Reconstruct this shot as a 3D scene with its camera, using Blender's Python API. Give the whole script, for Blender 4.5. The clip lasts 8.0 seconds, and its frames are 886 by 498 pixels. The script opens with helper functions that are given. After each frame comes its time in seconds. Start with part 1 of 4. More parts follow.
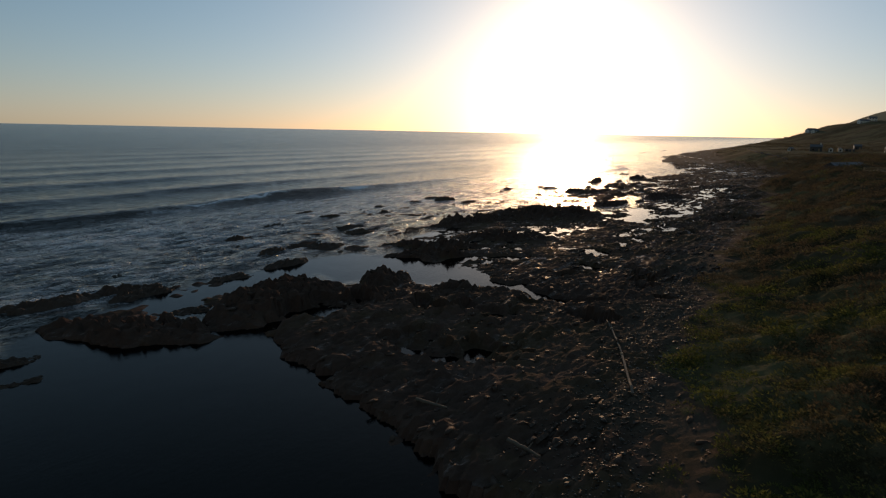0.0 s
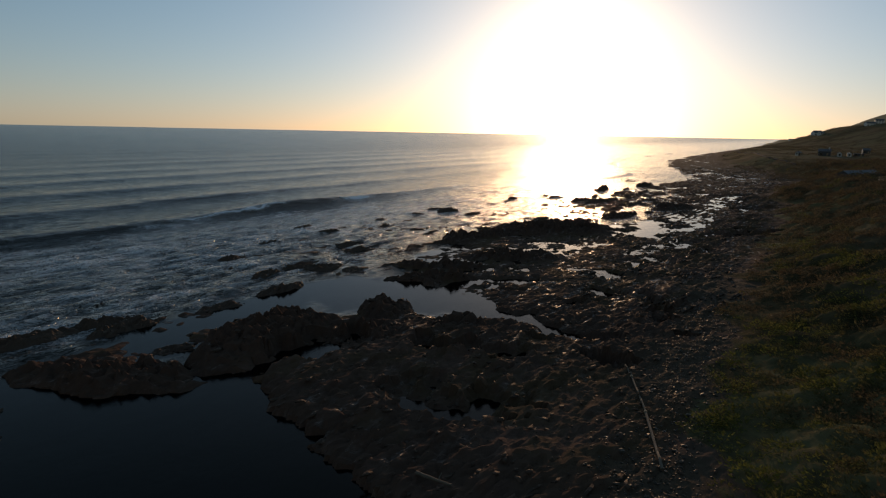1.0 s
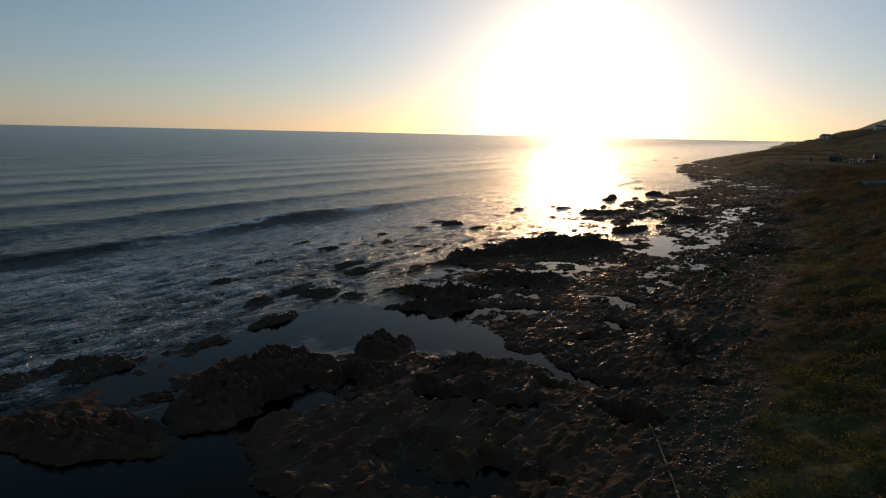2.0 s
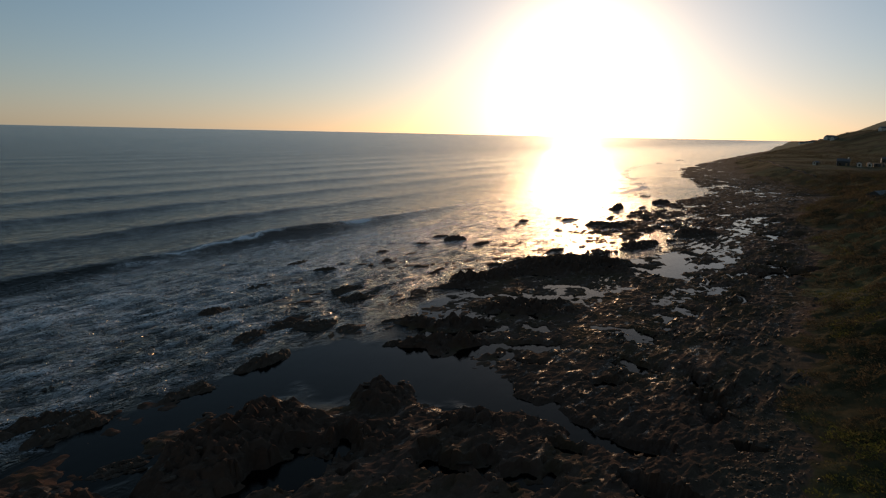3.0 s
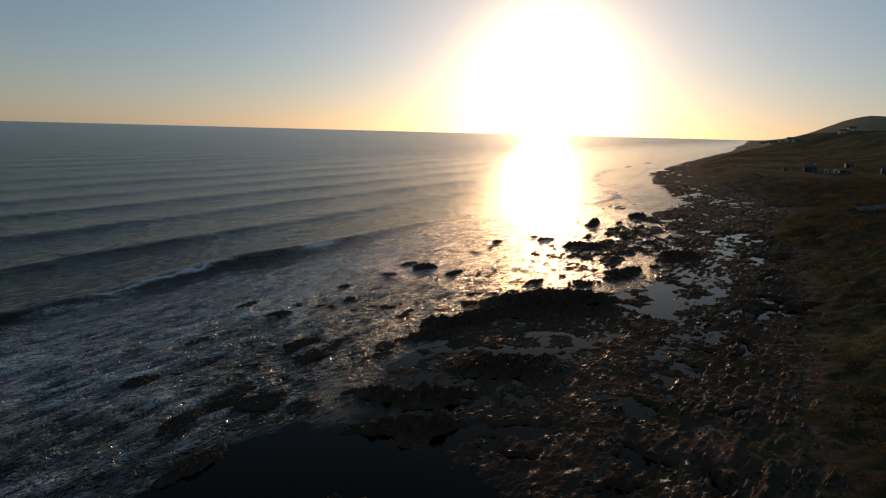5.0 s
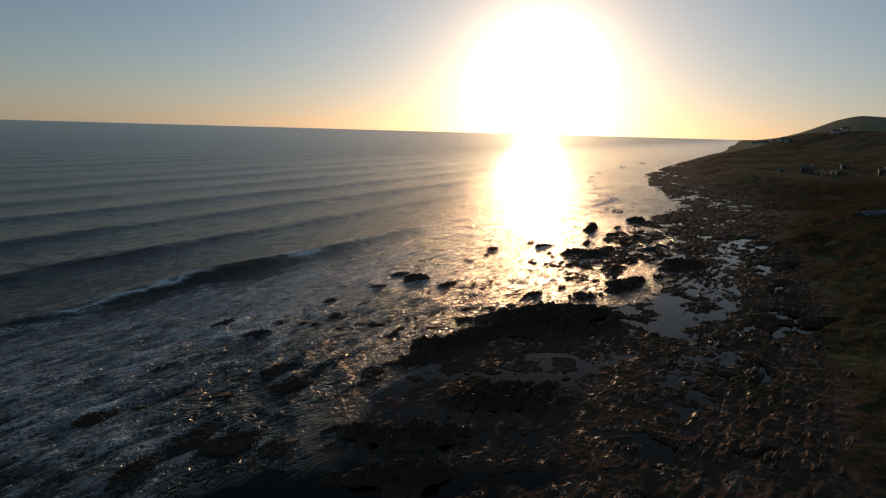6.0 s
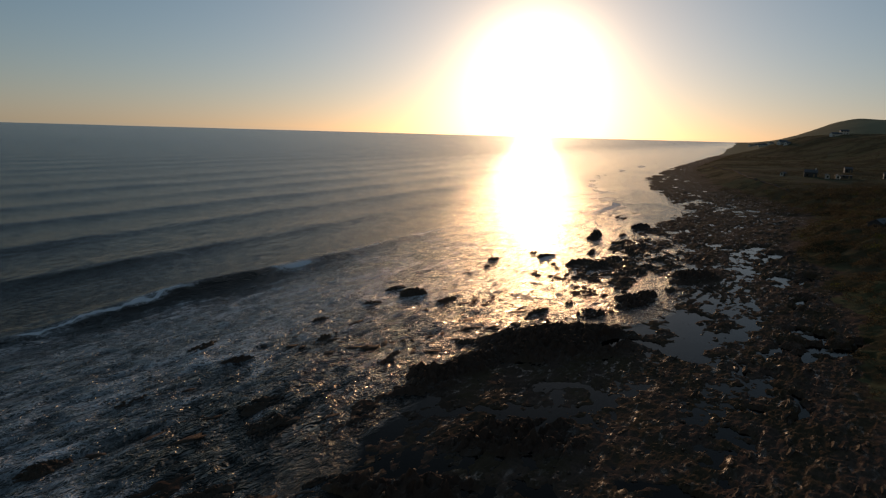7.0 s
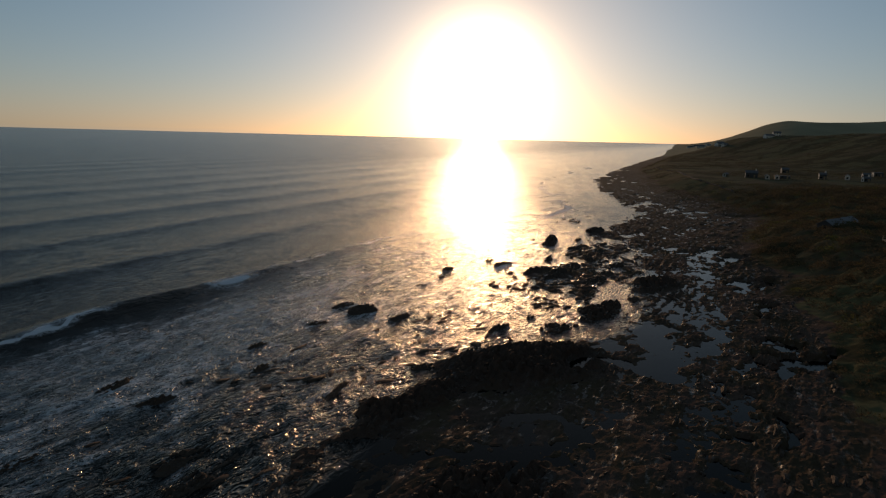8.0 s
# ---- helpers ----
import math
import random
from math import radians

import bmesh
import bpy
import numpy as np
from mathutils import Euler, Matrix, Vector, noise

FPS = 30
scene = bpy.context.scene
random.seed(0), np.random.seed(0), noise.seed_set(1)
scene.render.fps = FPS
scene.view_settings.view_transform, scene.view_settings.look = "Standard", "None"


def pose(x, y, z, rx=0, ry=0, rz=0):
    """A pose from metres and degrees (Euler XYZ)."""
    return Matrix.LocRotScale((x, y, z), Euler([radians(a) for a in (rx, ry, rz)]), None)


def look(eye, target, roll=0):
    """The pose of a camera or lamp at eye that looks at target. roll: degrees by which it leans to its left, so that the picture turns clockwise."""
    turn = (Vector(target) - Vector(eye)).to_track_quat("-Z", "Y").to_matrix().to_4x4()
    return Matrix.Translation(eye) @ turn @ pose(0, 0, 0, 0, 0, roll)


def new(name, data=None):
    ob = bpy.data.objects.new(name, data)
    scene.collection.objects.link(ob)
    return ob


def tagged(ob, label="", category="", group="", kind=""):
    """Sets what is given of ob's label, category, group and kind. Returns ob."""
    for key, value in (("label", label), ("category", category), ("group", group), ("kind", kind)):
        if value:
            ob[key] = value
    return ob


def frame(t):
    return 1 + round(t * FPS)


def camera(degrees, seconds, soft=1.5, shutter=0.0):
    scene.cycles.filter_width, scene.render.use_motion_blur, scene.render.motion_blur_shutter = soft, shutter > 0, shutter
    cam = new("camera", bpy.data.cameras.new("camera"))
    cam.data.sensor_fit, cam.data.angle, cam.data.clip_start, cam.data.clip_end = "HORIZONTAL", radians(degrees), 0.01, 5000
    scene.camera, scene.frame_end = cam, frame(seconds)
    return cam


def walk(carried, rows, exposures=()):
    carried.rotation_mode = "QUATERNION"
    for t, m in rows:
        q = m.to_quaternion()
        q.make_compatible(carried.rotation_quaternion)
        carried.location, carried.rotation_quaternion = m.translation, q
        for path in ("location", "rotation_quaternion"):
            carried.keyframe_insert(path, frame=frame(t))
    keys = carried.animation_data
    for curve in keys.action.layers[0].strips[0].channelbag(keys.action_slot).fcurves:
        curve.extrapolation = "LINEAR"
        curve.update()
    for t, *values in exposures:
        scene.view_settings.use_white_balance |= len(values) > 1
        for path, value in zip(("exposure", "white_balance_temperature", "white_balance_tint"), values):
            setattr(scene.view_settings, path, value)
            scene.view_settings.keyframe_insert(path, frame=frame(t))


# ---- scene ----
cam = camera(73.3, 8.0, soft=1.2)
PATH = [
    (0, (0.713, 6.959, 18.856), (0.715, 8.92, 18.462), 1.1),
    (0.5, (0.64, 9.422, 19.991), (0.637, 11.382, 19.596), 1.2),
    (1, (0.621, 12.131, 21.017), (0.613, 14.092, 20.626), 1.1),
    (1.5, (0.651, 14.738, 22.121), (0.634, 16.7, 21.733), 1.2),
    (3, (0.151, 24.083, 26.334), (0.124, 26.045, 25.944), 1.2),
    (3.5, (0.021, 26.942, 27.698), (0.022, 28.904, 27.308), 1.3),
    (4, (-0.166, 30.323, 29.105), (-0.123, 32.284, 28.716), 1.3),
    (4.5, (-0.357, 33.624, 30.355), (-0.293, 35.584, 29.962), 1.4),
    (6, (-0.036, 45.072, 31.853), (0.068, 47.029, 31.454), 1.6),
    (6.5, (-0.052, 49.201, 32.12), (0.059, 51.158, 31.724), 1.6),
    (7, (0.05, 53.66, 32.257), (0.164, 55.618, 31.866), 1.6),
    (7.5, (0.186, 58.35, 32.413), (0.311, 60.308, 32.026), 1.7),
    (7.7, (0.224, 60.277, 32.335), (0.372, 62.234, 31.950), 1.7),
    (7.8, (0.242, 61.240, 32.296), (0.422, 63.195, 31.911), 1.6),
    (7.9, (0.261, 62.204, 32.257), (0.484, 64.154, 31.873), 1.6),
    (8, (0.28, 63.167, 32.218), (0.562, 65.11, 31.839), 1.5),
]
walk(cam, [(t, look(eye, aim, roll)) for t, eye, aim, roll in PATH], [(0, -0.23, 10200, 34), (3.5, -0.37, 10500, 35), (8, -0.70, 10500, 35)])

# ---- daylight: a low sun over the sea, hazy aureole round it ----
SUN_AZ, SUN_EL = radians(11.5), radians(5.3)  # azimuth clockwise from +y
SUN_DIR = Vector((math.sin(SUN_AZ) * math.cos(SUN_EL), math.cos(SUN_AZ) * math.cos(SUN_EL), math.sin(SUN_EL)))
SKY_STRENGTH, SUN_STRENGTH = 0.057, 1.0


def node(tree, kind, at=None, **inputs):
    n = tree.nodes.new(kind)
    for key, value in inputs.items():
        n.inputs[key.replace("_", " ")].default_value = value
    return n


def maths(tree, op, a, b=None, c=None):
    n = tree.nodes.new("ShaderNodeMath")
    n.operation = op
    for k, v in enumerate((a, b, c)):
        if v is None:
            continue
        if isinstance(v, (int, float)):
            n.inputs[k].default_value = v
        else:
            tree.links.new(v, n.inputs[k])
    return n.outputs[0]


def make_world():
    world = bpy.data.worlds.new("sky")
    world.use_nodes = True
    scene.world = world
    t = world.node_tree
    t.nodes.clear()
    sky = t.nodes.new("ShaderNodeTexSky")
    sky.sky_type = "NISHITA"
    sky.sun_disc = False
    sky.sun_elevation, sky.sun_rotation = SUN_EL, SUN_AZ
    sky.air_density, sky.dust_density, sky.ozone_density, sky.altitude = 1.0, 0.2, 2.0, 0.0
    coord = t.nodes.new("ShaderNodeTexCoord")
    dot = t.nodes.new("ShaderNodeVectorMath")
    dot.operation = "DOT_PRODUCT"
    t.links.new(coord.outputs["Generated"], dot.inputs[0])
    dot.inputs[1].default_value = SUN_DIR
    angle = maths(t, "ARCCOSINE", maths(t, "MINIMUM", dot.outputs["Value"], 1.0))
    split = t.nodes.new("ShaderNodeSeparateXYZ")
    t.links.new(coord.outputs["Generated"], split.inputs[0])
    low = maths(t, "EXPONENT", maths(t, "MULTIPLY", maths(t, "ABSOLUTE", split.outputs["Z"]), -1.0 / math.sin(radians(5.0))))

    def halo(width, amount, colour, haze=0.0):
        # aureole of scattered sunlight: falls off with the angle from the sun, stronger in the haze near the horizon
        e = maths(t, "EXPONENT", maths(t, "MULTIPLY", angle, -1.0 / radians(width)))
        e = maths(t, "MULTIPLY", e, maths(t, "MULTIPLY_ADD", low, haze, 1.0))
        v = t.nodes.new("ShaderNodeVectorMath")
        v.operation = "SCALE"
        v.inputs[0].default_value = colour
        t.links.new(maths(t, "MULTIPLY", e, amount), v.inputs["Scale"])
        return v.outputs[0]

    def plus(a, b):
        v = t.nodes.new("ShaderNodeVectorMath")
        v.operation = "ADD"
        t.links.new(a, v.inputs[0])
        t.links.new(b, v.inputs[1])
        return v.outputs[0]

    bg1 = node(t, "ShaderNodeBackground", Strength=SKY_STRENGTH)
    t.links.new(sky.outputs[0], bg1.inputs["Color"])

    def disc(width, spread, fall, amount, colour):
        # the bright disc of haze round the sun: nearly even inside, then a quick fall, wider near the horizon
        edge = maths(t, "POWER", maths(t, "DIVIDE", angle, maths(t, "MULTIPLY_ADD", low, radians(spread), radians(width))), fall)
        v = t.nodes.new("ShaderNodeVectorMath")
        v.operation = "SCALE"
        v.inputs[0].default_value = colour
        t.links.new(maths(t, "DIVIDE", amount, maths(t, "ADD", edge, 1.0)), v.inputs["Scale"])
        return v.outputs[0]

    # blue of the sky behind the haze, deepest a little above the horizon
    fade = maths(t, "EXPONENT", maths(t, "MULTIPLY", maths(t, "ABSOLUTE", split.outputs["Z"]), -1.0 / math.sin(radians(17.0))))
    lit = t.nodes.new("ShaderNodeVectorMath")
    lit.operation = "SCALE"
    t.links.new(halo(50.0, 0.94, (0.0, 0.40, 1.0)), lit.inputs[0])
    t.links.new(maths(t, "MULTIPLY", fade, maths(t, "MULTIPLY_ADD", low, -0.7, 1.0)), lit.inputs["Scale"])
    blue = lit.outputs[0]
    band = t.nodes.new("ShaderNodeVectorMath")  # pale yellow haze low over the whole horizon
    band.operation = "SCALE"
    t.links.new(halo(60.0, 0.30, (0.38, 0.60, 0.16)), band.inputs[0])
    t.links.new(low, band.inputs["Scale"])
    blue = plus(blue, band.outputs[0])
    glow = plus(disc(4.1, 5.8, 5.0, 1.0, (1.0, 0.91, 0.60)), disc(3.2, 4.0, 5.0, 0.6, (1.0, 0.94, 0.84)))
    glow = plus(plus(glow, halo(1.4, 9.0, (1.0, 0.95, 0.85))), plus(halo(8.7, 0.80, (1.0, 0.89, 0.54), 1.2), plus(blue, halo(130.0, 0.17, (0.12, 0.58, 1.04)))))
    bg2 = node(t, "ShaderNodeBackground", Strength=1.4)
    t.links.new(glow, bg2.inputs["Color"])
    both = t.nodes.new("ShaderNodeAddShader")
    t.links.new(bg1.outputs[0], both.inputs[0])
    t.links.new(bg2.outputs[0], both.inputs[1])
    out = t.nodes.new("ShaderNodeOutputWorld")
    t.links.new(both.outputs[0], out.inputs["Surface"])


make_world()
sun = new("sun", bpy.data.lights.new("sun", "SUN"))
sun.data.energy, sun.data.angle, sun.data.color = SUN_STRENGTH, radians(0.6), (1.0, 0.77, 0.50)
sun.matrix_world = look(SUN_DIR * 100, (0, 0, 0))

# ---- materials ----


def material(name):
    m = bpy.data.materials.new(name)
    m.use_nodes = True
    t = m.node_tree
    return m, t, t.nodes["Principled BSDF"]


def noise_tex(t, scale, detail=4.0, rough=0.55, coords=None, stretch=None, turn=0.0, distort=0.0):
    n = node(t, "ShaderNodeTexNoise", Scale=scale, Detail=detail, Roughness=rough, Distortion=distort)
    if coords is None:
        coords = t.nodes.new("ShaderNodeNewGeometry").outputs["Position"]
    if stretch or turn:
        mp = t.nodes.new("ShaderNodeMapping")
        mp.vector_type = "TEXTURE"  # turned first, then drawn out along the turned axes
        mp.inputs["Rotation"].default_value = (0, 0, turn)
        mp.inputs["Scale"].default_value = [1.0 / v for v in (stretch or (1, 1, 1))]
        t.links.new(coords, mp.inputs["Vector"])
        coords = mp.outputs[0]
    t.links.new(coords, n.inputs["Vector"])
    return n.outputs["Fac"]


def ramp(t, fac, stops):
    r = t.nodes.new("ShaderNodeValToRGB")
    while len(r.color_ramp.elements) < len(stops):
        r.color_ramp.elements.new(0.5)
    for e, (p, c) in zip(r.color_ramp.elements, stops):
        e.position, e.color = p, (*c, 1)
    t.links.new(fac, r.inputs["Fac"])
    return r.outputs["Color"]


def step(t, v, lo, hi):
    n = t.nodes.new("ShaderNodeMapRange")
    n.interpolation_type = "SMOOTHSTEP"
    n.inputs["From Min"].default_value, n.inputs["From Max"].default_value = lo, hi
    if isinstance(v, (int, float)):
        n.inputs["Value"].default_value = v
    else:
        t.links.new(v, n.inputs["Value"])
    return n.outputs[0]


def mix(t, fac, a, b):
    n = t.nodes.new("ShaderNodeMix")
    n.data_type = "RGBA"
    for k, v in ((0, fac), (6, a), (7, b)):
        if isinstance(v, (int, float)):
            n.inputs[k].default_value = v
        elif isinstance(v, tuple):
            n.inputs[k].default_value = (*v, 1)
        else:
            t.links.new(v, n.inputs[k])
    return n.outputs[2]


def bump(t, bsdf, height, strength, distance, chain=None):
    b = node(t, "ShaderNodeBump", Strength=strength, Distance=distance)
    t.links.new(height, b.inputs["Height"])
    if chain is not None:
        t.links.new(chain, b.inputs["Normal"])
    t.links.new(b.outputs[0], bsdf.inputs["Normal"])
    return b.outputs[0]


def attribute(t, name):
    a = t.nodes.new("ShaderNodeAttribute")
    a.attribute_name = name
    return a.outputs["Fac"]


def make_ground_material():
    m, t, b = material("shore_rock_and_turf")
    pos = t.nodes.new("ShaderNodeNewGeometry").outputs["Position"]
    fine, mid, big = noise_tex(t, 2.2, 6, 0.65, pos), noise_tex(t, 0.35, 5, 0.6, pos), noise_tex(t, 0.05, 4, 0.55, pos)
    rock = mix(t, mid, (0.098, 0.055, 0.044), (0.168, 0.098, 0.077))
    rock = mix(t, step(t, fine, 0.45, 0.70), rock, (0.090, 0.056, 0.046))
    weed = step(t, noise_tex(t, 0.22, 6, 0.66, pos, (0.6, 1, 1), radians(54)), 0.40, 0.60)
    rock = mix(t, weed, (0.100, 0.062, 0.040), rock)
    rock = mix(t, attribute(t, "reef_shade"), rock, mix(t, fine, (0.070, 0.040, 0.032), (0.116, 0.069, 0.054)))  # shade on the domes put into the rock colour, with dark patches near the sea
    turf = ramp(t, mid, [(0.30, (0.086, 0.063, 0.043)), (0.47, (0.124, 0.092, 0.054)), (0.60, (0.113, 0.100, 0.046)), (0.78, (0.157, 0.140, 0.061))])
    turf = mix(t, step(t, big, 0.40, 0.62), mix(t, fine, (0.084, 0.061, 0.041), (0.146, 0.103, 0.065)), turf)
    turf = mix(t, step(t, noise_tex(t, 0.018, 5, 0.6, pos), 0.42, 0.6), turf, mix(t, mid, (0.100, 0.092, 0.049), (0.162, 0.143, 0.073)))
    thicket = step(t, noise_tex(t, 0.035, 7, 0.68, pos), 0.46, 0.56)
    turf = mix(t, thicket, turf, mix(t, mid, (0.042, 0.035, 0.021), (0.080, 0.066, 0.035)))
    sand = mix(t, fine, (0.066, 0.046, 0.034), (0.125, 0.088, 0.066))
    veg, gravel = attribute(t, "veg"), attribute(t, "gravel")
    col = mix(t, gravel, rock, sand)
    col = mix(t, step(t, maths(t, "ADD", veg, maths(t, "MULTIPLY", maths(t, "SUBTRACT", fine, 0.5), 0.9)), 0.35, 0.65), col, turf)
    # pale distance haze painted into the ground colour
    col = mix(t, attribute(t, "haze_tint"), col, mix(t, noise_tex(t, 0.012, 6, 0.6, pos), (0.24, 0.19, 0.12), (0.44, 0.36, 0.23)))
    t.links.new(col, b.inputs["Base Color"])
    wet = attribute(t, "wet")
    slick = maths(t, "MULTIPLY", maths(t, "MULTIPLY", wet, maths(t, "SUBTRACT", 1.0, veg)), step(t, noise_tex(t, 0.9, 5, 0.7, pos, (0.35, 1, 1), radians(54)), 0.52, 0.66))
    t.links.new(maths(t, "SUBTRACT", 0.95, maths(t, "MULTIPLY", slick, 0.6)), b.inputs["Roughness"])
    t.links.new(maths(t, "MULTIPLY_ADD", slick, 0.26, 0.015), b.inputs["Specular IOR Level"])
    c = bump(t, b, noise_tex(t, 1.6, 8, 0.75, pos, (0.6, 1, 1), radians(54)), 0.45, 0.18)
    bump(t, b, noise_tex(t, 7.0, 5, 0.65, pos), 0.5, 0.06, c)
    return m


def make_rock_material():
    m, t, b = material("wet_dark_rock")
    co = t.nodes.new("ShaderNodeTexCoord").outputs["Object"]
    a, f = noise_tex(t, 0.8, 6, 0.65, co), noise_tex(t, 5.0, 6, 0.6, co)
    col = mix(t, a, (0.072, 0.047, 0.038), (0.120, 0.081, 0.064))
    t.links.new(mix(t, step(t, f, 0.55, 0.8), col, (0.070, 0.050, 0.040)), b.inputs["Base Color"])
    t.links.new(maths(t, "MULTIPLY_ADD", a, 0.4, 0.45), b.inputs["Roughness"])
    b.inputs["Specular IOR Level"].default_value = 0.05
    bump(t, b, f, 0.8, 0.12)
    return m


def make_stone_material():
    m, t, b = material("beach_stone")
    co = t.nodes.new("ShaderNodeTexCoord").outputs["Object"]
    rnd = t.nodes.new("ShaderNodeObjectInfo").outputs["Random"]
    isl = t.nodes.new("ShaderNodeNewGeometry").outputs["Random Per Island"]
    f = noise_tex(t, 6.0, 5, 0.6, co)
    col = mix(t, maths(t, "FRACT", maths(t, "ADD", rnd, isl)), (0.020, 0.014, 0.009), (0.075, 0.056, 0.040))
    t.links.new(mix(t, f, col, (0.075, 0.064, 0.053)), b.inputs["Base Color"])
    b.inputs["Roughness"].default_value, b.inputs["Specular IOR Level"].default_value = 0.45, 0.18
    bump(t, b, f, 0.5, 0.03)
    return m


def make_sea_material():
    m, t, b = material("sea_water")
    pos = t.nodes.new("ShaderNodeNewGeometry").outputs["Position"]
    calm, foam = attribute(t, "calm"), attribute(t, "foam")
    def web(scale, thin, detail):
        # thin wandering lines of foam
        n = noise_tex(t, scale, detail, 0.55, pos, (0.55, 1.0, 1), radians(54), 1.0)
        return maths(t, "SUBTRACT", 1.0, maths(t, "MULTIPLY", maths(t, "ABSOLUTE", maths(t, "SUBTRACT", n, 0.5)), thin))

    lines = maths(t, "MAXIMUM", web(0.46, 11.0, 5), maths(t, "MAXIMUM", maths(t, "MULTIPLY", web(0.95, 8.5, 4), 0.97), maths(t, "MULTIPLY", web(2.1, 7.0, 3), 0.90)))
    patch = noise_tex(t, 0.12, 8, 0.72, pos, (0.5, 1.0, 1), radians(55), 0.6)
    cover = step(t, maths(t, "ADD", patch, maths(t, "MULTIPLY", foam, 0.32)), 0.60, 0.78)
    thick = step(t, maths(t, "ADD", noise_tex(t, 0.8, 8, 0.75, pos, (0.4, 1.0, 1), radians(55), 0.8), maths(t, "MULTIPLY", foam, 0.32)), 0.80, 0.87)
    white = maths(t, "MAXIMUM", maths(t, "MULTIPLY", step(t, lines, 0.60, 0.88), cover), thick)
    streak = step(t, noise_tex(t, 0.055, 5, 0.6, pos, (0.35, 1.0, 1), radians(55), 0.4), 0.40, 0.60)
    white = maths(t, "MULTIPLY", white, maths(t, "MULTIPLY_ADD", streak, 0.5, 0.5))
    white = maths(t, "MULTIPLY", white, step(t, foam, 0.02, 0.2))
    white = maths(t, "MULTIPLY", white, maths(t, "MULTIPLY_ADD", attribute(t, "ridge"), 0.70, 0.42))  # foam gathers on the backs of the wavelets
    white = maths(t, "MAXIMUM", white, step(t, foam, 0.90, 1.0))
    deep = mix(t, foam, (0.006, 0.007, 0.008), (0.016, 0.018, 0.019))
    deep = mix(t, calm, deep, (0.0012, 0.0014, 0.0018))
    t.links.new(mix(t, white, deep, (0.76, 0.82, 0.88)), b.inputs["Base Color"])
    # the unresolved chop of the open water acts as a rougher surface
    reach = t.nodes.new("ShaderNodeVectorMath")
    reach.operation = "LENGTH"
    t.links.new(pos, reach.inputs[0])
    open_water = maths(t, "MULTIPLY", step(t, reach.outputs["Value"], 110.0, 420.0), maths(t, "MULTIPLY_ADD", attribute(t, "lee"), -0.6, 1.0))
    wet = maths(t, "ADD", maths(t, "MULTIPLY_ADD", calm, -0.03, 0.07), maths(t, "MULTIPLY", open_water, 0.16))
    wet = maths(t, "ADD", wet, maths(t, "MULTIPLY", attribute(t, "surf"), 0.05))
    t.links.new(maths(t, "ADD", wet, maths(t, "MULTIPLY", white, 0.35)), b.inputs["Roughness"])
    b.inputs["IOR"].default_value = 1.333
    b.inputs["Specular Tint"].default_value = (1.0, 0.86, 0.70, 1)
    surf = attribute(t, "surf")
    t.links.new(maths(t, "MULTIPLY_ADD", calm, -0.035, maths(t, "MULTIPLY_ADD", surf, 0.38, 0.17)), b.inputs["Specular IOR Level"])
    lively = maths(t, "SUBTRACT", 1.0, maths(t, "MULTIPLY", calm, 0.95))
    h1 = maths(t, "MULTIPLY", noise_tex(t, 0.35, 5, 0.6, pos, (0.5, 1, 1), radians(58), 0.3), lively)
    h2 = maths(t, "MULTIPLY", noise_tex(t, 3.2, 6, 0.7, pos, (0.6, 1, 1), radians(62)), maths(t, "MULTIPLY", lively, maths(t, "MULTIPLY_ADD", surf, -0.85, 1.0)))
    # short steep wavelets where the swell breaks over the shallows
    crests = maths(t, "ABSOLUTE", maths(t, "SUBTRACT", noise_tex(t, 0.9, 3, 0.6, pos, (0.42, 1, 1), radians(56), 0.6), 0.5))
    h3 = maths(t, "MULTIPLY", crests, maths(t, "MULTIPLY", surf, -3.2))
    c = bump(t, b, h1, 1.0, 0.34)
    c = bump(t, b, h2, 1.0, 0.20, c)
    c = bump(t, b, h3, 1.0, 0.60, c)
    bump(t, b, white, 0.5, 0.06, c)
    return m


def plain(name, a, b_col, scale, rough=0.8, depth=0.01, metal=0.0):
    m, t, b = material(name)
    co = t.nodes.new("ShaderNodeTexCoord").outputs["Object"]
    n, f = noise_tex(t, scale, 5, 0.6, co), noise_tex(t, scale * 9, 4, 0.6, co)
    t.links.new(mix(t, maths(t, "MULTIPLY_ADD", f, 0.4, maths(t, "MULTIPLY", n, 0.6)), a, b_col), b.inputs["Base Color"])
    b.inputs["Roughness"].default_value, b.inputs["Metallic"].default_value = rough, metal
    bump(t, b, f, 0.4, depth)
    return m


GROUND, ROCK, STONE, SEA = make_ground_material(), make_rock_material(), make_stone_material(), make_sea_material()
PLASTER = plain("white_plaster", (0.70, 0.68, 0.63), (0.80, 0.78, 0.74), 0.6)
# dark wall colour; on the gabled houses it stands for their shaded fronts
GREY_WALL = plain("dark_grey_wall", (0.06, 0.06, 0.062), (0.10, 0.10, 0.105), 0.6)
ROOF = plain("grey_roof_sheet", (0.06, 0.065, 0.075), (0.12, 0.13, 0.14), 1.2, 0.6)
TIMBER = plain("weathered_timber", (0.22, 0.15, 0.09), (0.42, 0.31, 0.20), 2.0)
DRIFT = plain("weathered_driftwood", (0.085, 0.066, 0.05), (0.16, 0.13, 0.10), 3.0)
DARK_GLASS = plain("dark_window_glass", (0.02, 0.025, 0.03), (0.03, 0.035, 0.04), 1.0, 0.05, 0.0)
GRAVEL_ROAD = plain("gravel_track", (0.035, 0.027, 0.020), (0.055, 0.044, 0.033), 0.5, 1.0)

